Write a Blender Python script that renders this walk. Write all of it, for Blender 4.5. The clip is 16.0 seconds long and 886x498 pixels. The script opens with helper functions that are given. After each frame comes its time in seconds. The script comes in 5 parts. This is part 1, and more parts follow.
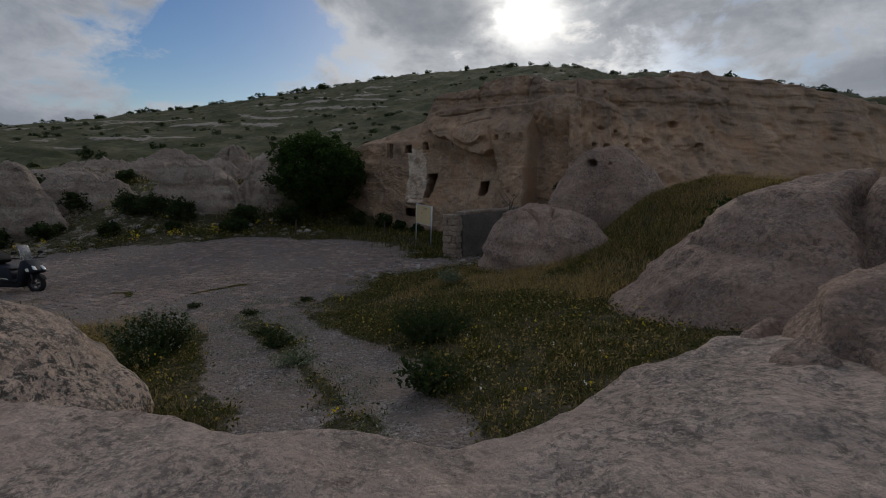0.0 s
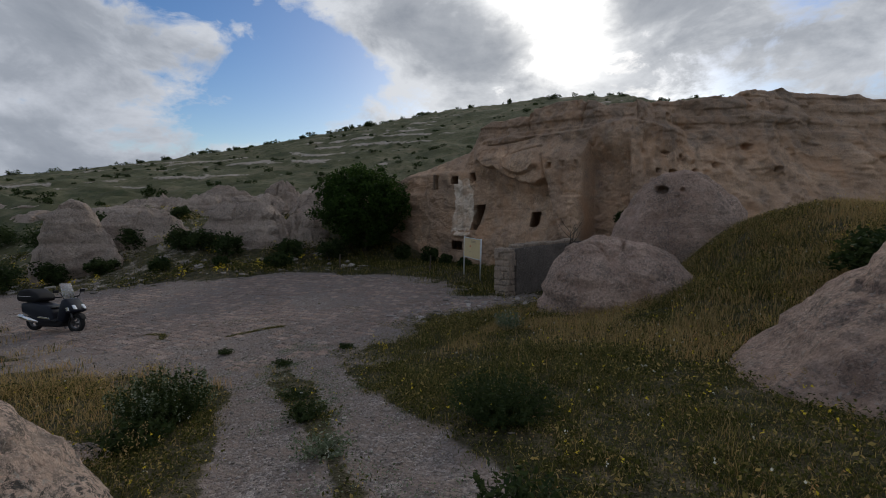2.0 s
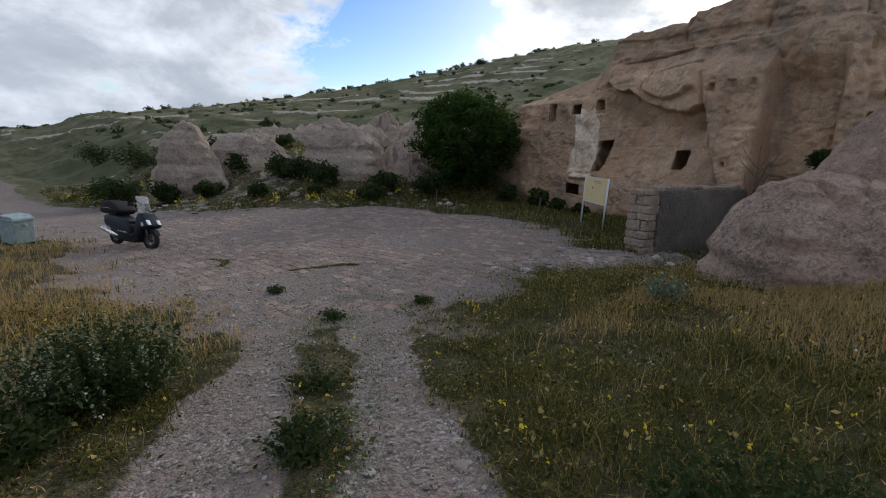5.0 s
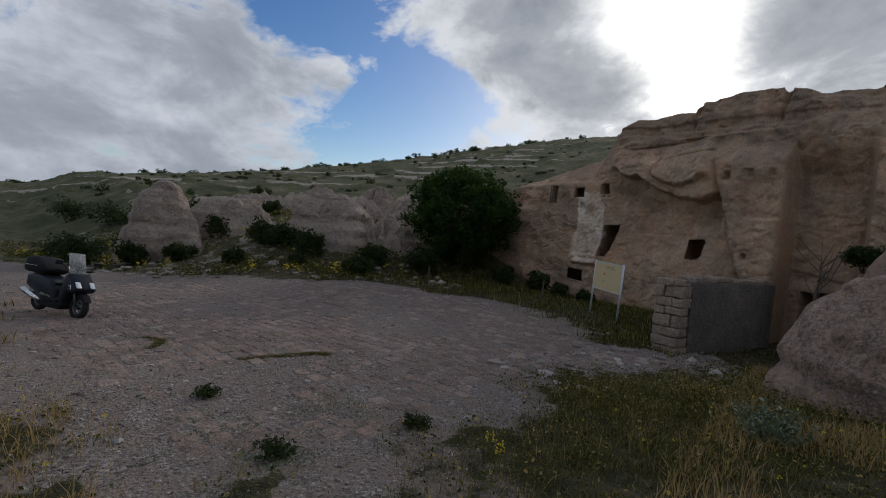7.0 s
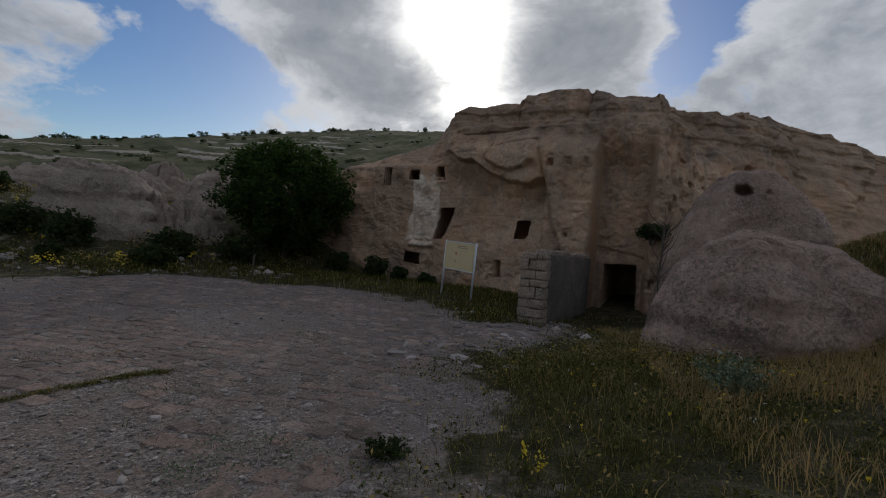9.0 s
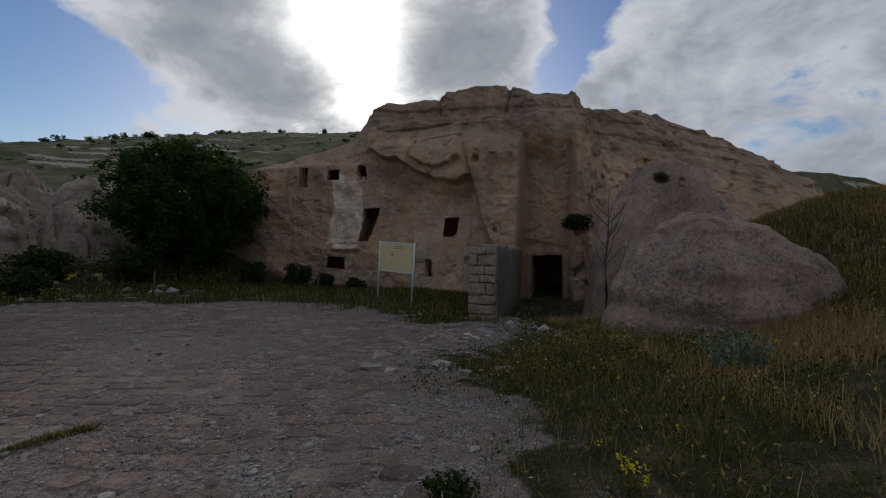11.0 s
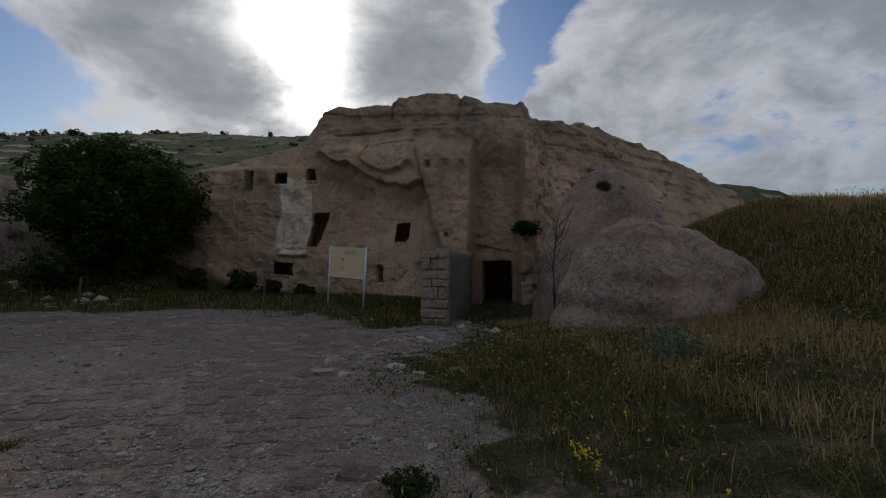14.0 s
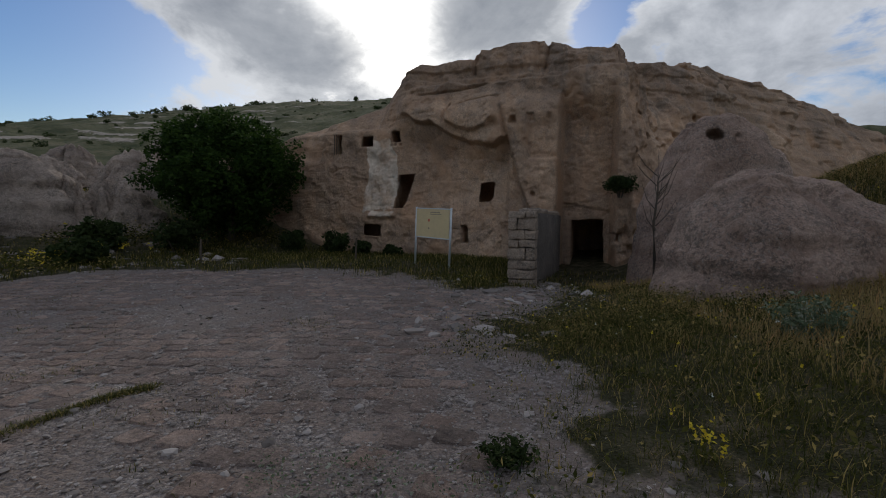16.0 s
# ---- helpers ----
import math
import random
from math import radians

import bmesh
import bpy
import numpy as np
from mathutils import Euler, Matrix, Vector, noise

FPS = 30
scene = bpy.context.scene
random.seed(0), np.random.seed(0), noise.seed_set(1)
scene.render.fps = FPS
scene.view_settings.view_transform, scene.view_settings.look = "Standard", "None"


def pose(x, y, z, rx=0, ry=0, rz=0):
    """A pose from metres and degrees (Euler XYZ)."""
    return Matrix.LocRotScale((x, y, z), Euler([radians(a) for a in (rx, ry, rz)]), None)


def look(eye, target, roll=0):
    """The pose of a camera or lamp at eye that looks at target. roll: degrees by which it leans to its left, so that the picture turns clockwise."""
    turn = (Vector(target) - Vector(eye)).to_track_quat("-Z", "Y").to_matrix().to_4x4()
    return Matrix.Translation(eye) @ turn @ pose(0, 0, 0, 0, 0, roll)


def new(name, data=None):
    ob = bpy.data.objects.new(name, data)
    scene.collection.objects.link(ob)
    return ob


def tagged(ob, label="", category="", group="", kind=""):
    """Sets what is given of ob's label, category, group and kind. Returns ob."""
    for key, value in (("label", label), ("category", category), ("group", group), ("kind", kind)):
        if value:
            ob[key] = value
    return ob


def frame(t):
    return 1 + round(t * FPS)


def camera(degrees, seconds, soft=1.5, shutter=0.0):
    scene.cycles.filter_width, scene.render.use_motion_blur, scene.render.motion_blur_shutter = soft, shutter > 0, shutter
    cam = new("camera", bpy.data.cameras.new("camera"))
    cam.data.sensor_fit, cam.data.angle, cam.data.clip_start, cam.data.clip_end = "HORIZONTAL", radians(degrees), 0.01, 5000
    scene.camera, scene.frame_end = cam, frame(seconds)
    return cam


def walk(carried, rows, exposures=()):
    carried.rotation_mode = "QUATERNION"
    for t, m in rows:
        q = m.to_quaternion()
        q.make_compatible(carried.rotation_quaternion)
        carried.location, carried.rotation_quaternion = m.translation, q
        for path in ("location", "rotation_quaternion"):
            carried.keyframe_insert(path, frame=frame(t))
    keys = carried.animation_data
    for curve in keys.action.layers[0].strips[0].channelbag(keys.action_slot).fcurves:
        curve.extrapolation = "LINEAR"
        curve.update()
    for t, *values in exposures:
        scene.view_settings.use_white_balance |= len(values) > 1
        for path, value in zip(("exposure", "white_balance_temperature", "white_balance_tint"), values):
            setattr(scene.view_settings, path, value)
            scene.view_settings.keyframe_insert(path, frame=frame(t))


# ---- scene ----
cam = camera(89.9, 16.0, soft=1.0)
PATH = [
    (0, (2.284, 3.952, 3.306), (1.553, 5.787, 2.992), 1.0),
    (0.5, (2.01, 4.242, 3.298), (1.221, 6.005, 2.778), 2.2),
    (1, (1.768, 4.55, 3.322), (1.007, 6.338, 2.852), 1.1),
    (1.5, (1.616, 4.79, 3.355), (0.869, 6.641, 3.228), 0.9),
    (2, (1.448, 5.157, 3.268), (0.533, 6.927, 3.094), 0.1),
    (2.5, (1.178, 5.585, 3.137), (-0.284, 6.933, 2.925), -2.2),
    (3, (1.125, 6.007, 3.002), (-0.526, 7.115, 2.793), -2.1),
    (3.5, (0.86, 6.368, 2.851), (-0.733, 7.555, 2.617), -0.3),
    (4, (0.436, 6.854, 2.772), (-1.139, 8.048, 2.469), 2.6),
    (4.5, (0.131, 7.322, 2.649), (-1.508, 8.403, 2.267), -1.7),
    (5, (-0.289, 7.739, 2.542), (-1.553, 9.232, 2.128), 2.5),
    (5.2, (-0.359, 7.918, 2.565), (-1.506, 9.528, 2.261), 4.9),
    (7.3, (-2.117, 9.178, 2.208), (-3.384, 10.725, 2.157), 5.8),
    (7.5, (-2.337, 9.218, 2.125), (-3.541, 10.815, 2.083), 5.9),
    (8, (-2.842, 9.278, 1.997), (-3.829, 11.016, 2.065), 7.1),
    (8.5, (-3.341, 9.532, 1.862), (-4.271, 11.301, 1.931), 3.5),
    (9, (-3.842, 9.633, 1.792), (-4.329, 11.572, 1.776), 5.0),
    (9.2, (-4.016, 9.695, 1.79), (-4.379, 11.66, 1.726), 5.9),
    (11.3, (-4.942, 10.064, 1.617), (-5.001, 12.063, 1.667), 1.0),
    (11.5, (-4.942, 10.048, 1.575), (-5.007, 12.042, 1.718), 0.6),
    (12, (-4.941, 10.004, 1.538), (-4.95, 11.993, 1.745), 1.1),
    (12.5, (-4.982, 10.024, 1.525), (-4.786, 12.003, 1.743), 1.4),
    (13, (-5.064, 9.959, 1.473), (-4.455, 11.843, 1.75), 0.3),
    (13.5, (-5.016, 10.002, 1.507), (-4.558, 11.936, 1.728), 1.3),
    (14, (-4.978, 10.031, 1.6), (-4.828, 12.025, 1.652), 1.3),
    (14.5, (-4.981, 10.021, 1.63), (-4.875, 12.018, 1.618), 1.5),
    (15, (-4.988, 10.011, 1.647), (-4.93, 12.009, 1.599), 1.3),
    (15.5, (-4.999, 9.989, 1.701), (-5.071, 11.983, 1.563), 1.8),
    (16, (-5.062, 10.223, 1.611), (-5.28, 12.206, 1.476), 0.6),
]
EXPOSURES = [(0.0, -0.35), (0.5, 0.15), (1.0, 0.45), (1.5, 0.4), (2.0, 0.1), (2.5, 0.0), (3.0, 0.05), (4.0, 0.2), (5.0, 0.8), (5.2, 0.9), (7.3, 0.0), (8.5, -0.13), (9.0, -0.15), (11.5, -0.12), (13.0, -0.32), (14.5, -0.22), (15.2, -0.2), (16.0, 0.05)]
walk(cam, [(t, look(eye, target, roll)) for t, eye, target, roll in PATH], EXPOSURES)

# ---- light ----
SUN_AZ, SUN_EL = radians(-12), radians(21)  # bearing clockwise from +y, height
SUN_DIR = Vector((math.sin(SUN_AZ) * math.cos(SUN_EL), math.cos(SUN_AZ) * math.cos(SUN_EL), math.sin(SUN_EL)))
sun = new("sun", bpy.data.lights.new("sun", "SUN"))
sun.data.energy, sun.data.angle, sun.data.color = 1.2, radians(12), (1.0, 0.93, 0.82)
sun.matrix_world = look(SUN_DIR * 100, (0, 0, 0))


def node(tree, kind, links=None, **values):
    """A node with its settings; links maps an input's name or number to a socket or value."""
    n = tree.nodes.new(kind)
    for key, value in values.items():
        setattr(n, key, value)
    for key, value in (links or {}).items():
        if isinstance(value, bpy.types.NodeSocket):
            tree.links.new(value, n.inputs[key])
        else:
            n.inputs[key].default_value = value
    return n


def mth(tree, op, a, b=0.0, c=None, clamp=False):
    links = {0: a, 1: b}
    if c is not None:
        links[2] = c
    return node(tree, "ShaderNodeMath", links, operation=op, use_clamp=clamp).outputs[0]


def ramp(tree, fac, stops):
    n = node(tree, "ShaderNodeValToRGB", {0: fac})
    e = n.color_ramp.elements
    while len(e) < len(stops):
        e.new(0.5)
    for el, (p, c) in zip(e, stops):
        el.position, el.color = p, (*c, 1) if len(c) == 3 else c
    return n.outputs[0]


def mix(tree, fac, a, b):
    n = node(tree, "ShaderNodeMix", data_type="RGBA")
    for key, value in ((0, fac), (6, a), (7, b)):
        if isinstance(value, bpy.types.NodeSocket):
            tree.links.new(value, n.inputs[key])
        else:
            n.inputs[key].default_value = (*value, 1) if isinstance(value, tuple) and len(value) == 3 else value
    return n.outputs[2]


def noise_tex(tree, vec, scale, detail=5.0, rough=0.55, distortion=0.0):
    return node(tree, "ShaderNodeTexNoise", {"Vector": vec, "Scale": scale, "Detail": detail, "Roughness": rough, "Distortion": distortion}).outputs[0]


def bearing_dir(bearing, height):
    b, h = radians(bearing), radians(height)
    return (math.sin(b) * math.cos(h), math.cos(b) * math.cos(h), math.sin(h))


def make_world():
    world = bpy.data.worlds.new("sky")
    scene.world = world
    world.use_nodes = True
    t = world.node_tree
    t.nodes.clear()
    sky = node(t, "ShaderNodeTexSky", sky_type="NISHITA", sun_disc=False, sun_elevation=SUN_EL, sun_rotation=SUN_AZ, air_density=1.0, dust_density=0.6, ozone_density=2.0)
    d = node(t, "ShaderNodeTexCoord").outputs["Generated"]
    sep = node(t, "ShaderNodeSeparateXYZ", {0: d})
    high = mth(t, "ADD", mth(t, "MAXIMUM", sep.outputs[2], 0.0), 0.16)
    flat = node(t, "ShaderNodeCombineXYZ", {0: mth(t, "DIVIDE", sep.outputs[0], high), 1: mth(t, "DIVIDE", sep.outputs[1], high), 2: 0.35}).outputs[0]
    bank = node(t, "ShaderNodeVectorMath", {0: d, 1: (1.0, 1.0, 1.7)}, operation="MULTIPLY").outputs[0]
    big = mth(t, "MULTIPLY_ADD", noise_tex(t, flat, 0.75, 7.0, 0.56, 0.25), 0.4, mth(t, "MULTIPLY", noise_tex(t, bank, 2.3, 8.0, 0.55, 0.35), 0.6))
    fine = noise_tex(t, bank, 7.5, 9.0, 0.62, 0.3)

    def lobe(bearing, height, width, gain):
        """A soft round lobe about a direction."""
        dot = node(t, "ShaderNodeVectorMath", {0: d, 1: bearing_dir(bearing, height)}, operation="DOT_PRODUCT").outputs[1]
        gap = mth(t, "SUBTRACT", 1.0, dot)
        return mth(t, "MULTIPLY", mth(t, "EXPONENT", mth(t, "MULTIPLY", gap, -1.0 / (1 - math.cos(radians(width))))), gain)

    cover = mth(t, "MULTIPLY_ADD", fine, 0.42, mth(t, "MULTIPLY", big, 0.8))
    # gaps of clear sky between the cloud banks, and the banks themselves
    for lobe_row in CLOUDS:
        cover = mth(t, "ADD", cover, lobe(*lobe_row))
    mask = ramp(t, cover, [(0.54, (0, 0, 0)), (0.61, (1, 1, 1))])
    thick = ramp(t, mth(t, "MULTIPLY_ADD", noise_tex(t, bank, 4.2, 10.0, 0.6, 0.5), 0.62, mth(t, "ADD", cover, -0.31)), [(0.55, (0, 0, 0)), (0.72, (0.62, 0.62, 0.62)), (0.98, (1, 1, 1))])
    glow = mth(t, "ADD", lobe(-13, 20, 4.5, 1.1), mth(t, "ADD", lobe(-15, 27, 5, 1.3), lobe(-12, 36, 5, 1.0)))
    wide = lobe(-12.5, 22, 40, 1.0)
    lit = mix(t, wide, (4.7, 5.05, 5.75), (7.0, 7.2, 7.5))
    grey = mix(t, wide, (1.85, 2.15, 2.65), (1.95, 2.2, 2.65))
    cloud = mix(t, thick, lit, grey)
    blue = node(t, "ShaderNodeHueSaturation", {"Hue": 0.51, "Saturation": 1.35, "Value": 0.9, "Color": sky.outputs[0]}).outputs[0]
    colour = mix(t, mask, blue, cloud)
    burn = mth(t, "MULTIPLY", glow, mth(t, "MULTIPLY_ADD", thick, -1.5, 1.35), clamp=True)
    colour = mix(t, burn, colour, (19.0, 18.6, 17.8))
    back = node(t, "ShaderNodeBackground", {"Color": colour, "Strength": 0.1})
    node(t, "ShaderNodeOutputWorld", {0: back.outputs[0]})


# bearing, height, width in degrees, and how much cloud is added
CLOUDS = [(-46, 15, 6, -0.26), (-38, 18, 4, -0.14), (-60, 29, 8, -0.24), (-88, 34, 9, -0.24), (11, 22, 3, -0.2), (14, 27, 4, -0.22), (18, 32, 5, -0.24), (25, 37, 6, -0.26), (34, 42, 8, -0.24),
          (-30, 25, 10, 0.2), (3, 27, 7, 0.16), (40, 26, 15, 0.16), (-13, 25, 4.5, -0.2), (-11, 37, 5, -0.2), (-75, 13, 16, 0.06)]
make_world()


# ---- materials ----
def material(name):
    m = bpy.data.materials.new(name)
    m.use_nodes = True
    t = m.node_tree
    return m, t, t.nodes["Principled BSDF"]


def bumped(t, b, height, strength, distance):
    n = node(t, "ShaderNodeBump", {"Height": height, "Strength": strength, "Distance": distance})
    t.links.new(n.outputs[0], b.inputs["Normal"])


def plain(name, colour, rough=0.6, metal=0.0, wear=0.15, scale=14.0):
    """A surface of one paint with fine wear in colour and gloss."""
    m, t, b = material(name)
    o = node(t, "ShaderNodeTexCoord").outputs["Object"]
    n = noise_tex(t, o, scale, 6.0, 0.6)
    dark = tuple(c * (1 - wear) for c in colour)
    light = tuple(min(1.0, c * (1 + wear)) for c in colour)
    t.links.new(ramp(t, n, [(0.3, dark), (0.7, light)]), b.inputs["Base Color"])
    t.links.new(mth(t, "MULTIPLY_ADD", n, 0.25, rough - 0.12), b.inputs["Roughness"])
    b.inputs["Metallic"].default_value = metal
    bumped(t, b, n, 0.15, 0.004)
    return m


def rock_material(name, light, mid, dark, lichen=0.5, scale=1.0, plaster=False):
    m, t, b = material(name)
    o = node(t, "ShaderNodeNewGeometry").outputs["Position"]
    large = noise_tex(t, o, 0.35 * scale, 6.0, 0.6, 0.3)
    medium = noise_tex(t, o, 2.2 * scale, 7.0, 0.65, 0.2)
    fine = noise_tex(t, o, 14.0 * scale, 6.0, 0.7)
    speck = noise_tex(t, o, 27.0, 5.0, 0.72)
    pits = node(t, "ShaderNodeTexVoronoi", {"Vector": o, "Scale": 9.0 * scale}).outputs[0]
    col = ramp(t, mth(t, "MULTIPLY_ADD", medium, 0.5, mth(t, "MULTIPLY", large, 0.5)), [(0.38, dark), (0.5, mid), (0.61, light)])
    stain = ramp(t, mth(t, "MULTIPLY", mth(t, "ADD", speck, mth(t, "MULTIPLY", medium, 0.9)), 0.5), [(0.465, (0, 0, 0)), (0.515, (1, 1, 1))])
    patch = ramp(t, noise_tex(t, o, 0.8 * scale, 4.0, 0.6, 0.4), [(0.36, (0, 0, 0)), (0.52, (1, 1, 1))])
    lich = mth(t, "MULTIPLY", mth(t, "MULTIPLY", stain, patch), lichen)
    col = mix(t, lich, col, (mid[1] * 0.26, mid[1] * 0.235, mid[1] * 0.21))
    pale = ramp(t, noise_tex(t, o, 26.0, 4.0, 0.65), [(0.6, (0, 0, 0)), (0.7, (1, 1, 1))])
    col = mix(t, mth(t, "MULTIPLY", pale, 0.6), col, tuple(min(1, c * 1.35) for c in light))
    col = mix(t, mth(t, "MULTIPLY", ramp(t, fine, [(0.34, (1, 1, 1)), (0.5, (0, 0, 0))]), 0.55), col, tuple(c * 0.36 for c in mid))
    dots = node(t, "ShaderNodeTexVoronoi", {"Vector": o, "Scale": 34.0}).outputs[0]
    crumb = mth(t, "MULTIPLY", ramp(t, dots, [(0.16, (1, 1, 1)), (0.3, (0, 0, 0))]), ramp(t, medium, [(0.42, (0, 0, 0)), (0.6, (1, 1, 1))]))
    col = mix(t, mth(t, "MULTIPLY", crumb, 0.6 * lichen), col, (mid[1] * 0.3, mid[1] * 0.28, mid[1] * 0.26))
    spread = lichen * 0.25 if plaster else lichen
    crust_at = ramp(t, noise_tex(t, o, 0.9, 5.0, 0.6, 0.5), [(0.4, (0, 0, 0)), (0.55, (1, 1, 1))])
    flecks = noise_tex(t, o, 13.0, 12.0, 0.78, 0.6)
    crust = mth(t, "MULTIPLY", ramp(t, flecks, [(0.5, (0, 0, 0)), (0.545, (1, 1, 1))]), crust_at)
    col = mix(t, mth(t, "MULTIPLY", crust, min(1.0, spread * 1.1)), col, (0.085, 0.08, 0.072))
    grey = mth(t, "MULTIPLY", ramp(t, noise_tex(t, o, 17.0, 10.0, 0.75, 0.4), [(0.56, (0, 0, 0)), (0.6, (1, 1, 1))]), crust_at)
    col = mix(t, mth(t, "MULTIPLY", grey, spread * 0.8), col, (0.56, 0.53, 0.48))
    moss = mth(t, "MULTIPLY", ramp(t, noise_tex(t, o, 1.6, 8.0, 0.7, 0.3), [(0.63, (0, 0, 0)), (0.66, (1, 1, 1))]), spread)
    col = mix(t, mth(t, "MULTIPLY", moss, 0.8), col, (0.06, 0.05, 0.042))
    if plaster:
        att = node(t, "ShaderNodeAttribute", attribute_name="plaster").outputs["Fac"]
        edge = ramp(t, mth(t, "ADD", att, mth(t, "MULTIPLY_ADD", medium, 0.9, -0.45)), [(0.45, (0, 0, 0)), (0.6, (1, 1, 1))])
        col = mix(t, mth(t, "MULTIPLY", edge, 0.85), col, ramp(t, medium, [(0.35, (0.6, 0.49, 0.38)), (0.6, (0.82, 0.72, 0.6))]))
        down = node(t, "ShaderNodeVectorMath", {0: o, 1: (1.6, 1.6, 0.16)}, operation="MULTIPLY").outputs[0]
        streak = ramp(t, noise_tex(t, down, 1.1, 7.0, 0.62, 0.5), [(0.47, (0, 0, 0)), (0.66, (1, 1, 1))])
        col = mix(t, mth(t, "MULTIPLY", streak, 0.38), col, (0.23, 0.165, 0.125))
        rust = ramp(t, noise_tex(t, o, 0.55, 6.0, 0.6, 0.6), [(0.5, (0, 0, 0)), (0.64, (1, 1, 1))])
        col = mix(t, mth(t, "MULTIPLY", rust, 0.5), col, (0.47, 0.27, 0.15))
        soot = node(t, "ShaderNodeAttribute", attribute_name="weather").outputs["Fac"]
        col = mix(t, mth(t, "MULTIPLY", soot, mth(t, "MULTIPLY_ADD", medium, 0.9, 0.1)), col, (0.13, 0.115, 0.1))
    t.links.new(col, b.inputs["Base Color"])
    b.inputs["Roughness"].default_value = 0.93
    b.inputs["Specular IOR Level"].default_value = 0.15
    knob = noise_tex(t, o, 6.0 * scale, 8.0, 0.75, 0.6)
    h = mth(t, "ADD", mth(t, "MULTIPLY", medium, 0.9), mth(t, "MULTIPLY_ADD", knob, 0.8, mth(t, "MULTIPLY_ADD", fine, 0.45, mth(t, "MULTIPLY", pits, -0.2))))
    bumped(t, b, h, 0.8 if plaster else 0.95, 0.075 if plaster else 0.16 / scale)
    return m


ROCK_CLIFF = rock_material("cliff_tuff", (0.69, 0.485, 0.335), (0.55, 0.37, 0.245), (0.33, 0.22, 0.148), 0.5, 0.8, True)
ROCK_NEAR = rock_material("near_tuff", (0.82, 0.63, 0.51), (0.68, 0.51, 0.405), (0.46, 0.33, 0.26), 0.85, 1.3)
ROCK_PINK = rock_material("pink_tuff", (0.68, 0.495, 0.39), (0.52, 0.365, 0.285), (0.32, 0.215, 0.165), 0.5, 1.0)
ROCK_LEDGE = rock_material("ledge_tuff", (0.8, 0.635, 0.54), (0.69, 0.54, 0.455), (0.48, 0.37, 0.305), 0.55, 1.0)
ROCK_FAR = rock_material("far_tuff", (0.63, 0.51, 0.42), (0.49, 0.39, 0.32), (0.27, 0.21, 0.17), 0.4, 0.6)


def leaf_material(name, a, c, tip=None):
    m, t, b = material(name)
    r = node(t, "ShaderNodeNewGeometry").outputs["Random Per Island"]
    stops = [(0.0, a), (0.8, c)] + ([(0.97, tip)] if tip else [])
    t.links.new(ramp(t, r, stops), b.inputs["Base Color"])
    b.inputs["Roughness"].default_value = 0.65
    b.inputs["Specular IOR Level"].default_value = 0.08
    tr = node(t, "ShaderNodeBsdfTranslucent")
    t.links.new(ramp(t, r, stops), tr.inputs[0])
    mx = node(t, "ShaderNodeMixShader", {0: 0.35, 1: b.outputs[0], 2: tr.outputs[0]})
    t.links.new(mx.outputs[0], t.nodes["Material Output"].inputs[0])
    return m


GRASS = leaf_material("green_grass", (0.026, 0.035, 0.007), (0.125, 0.122, 0.03), (0.46, 0.34, 0.12))
DRY = leaf_material("dry_grass", (0.26, 0.185, 0.075), (0.46, 0.34, 0.15), (0.5, 0.28, 0.12))
LEAF_TREE = leaf_material("tree_leaf", (0.016, 0.036, 0.008), (0.048, 0.088, 0.016))
LEAF_BUSH = leaf_material("bush_leaf", (0.022, 0.038, 0.013), (0.052, 0.072, 0.024))
LEAF_SAGE = leaf_material("sage_leaf", (0.07, 0.1, 0.05), (0.2, 0.24, 0.15), (0.4, 0.42, 0.34))
PETAL = leaf_material("yellow_petal", (0.6, 0.45, 0.03), (0.75, 0.6, 0.06))
PETAL_W = leaf_material("white_petal", (0.5, 0.5, 0.4), (0.7, 0.7, 0.6))
BARK = plain("bark", (0.09, 0.07, 0.05), 0.9, 0, 0.4, 20)


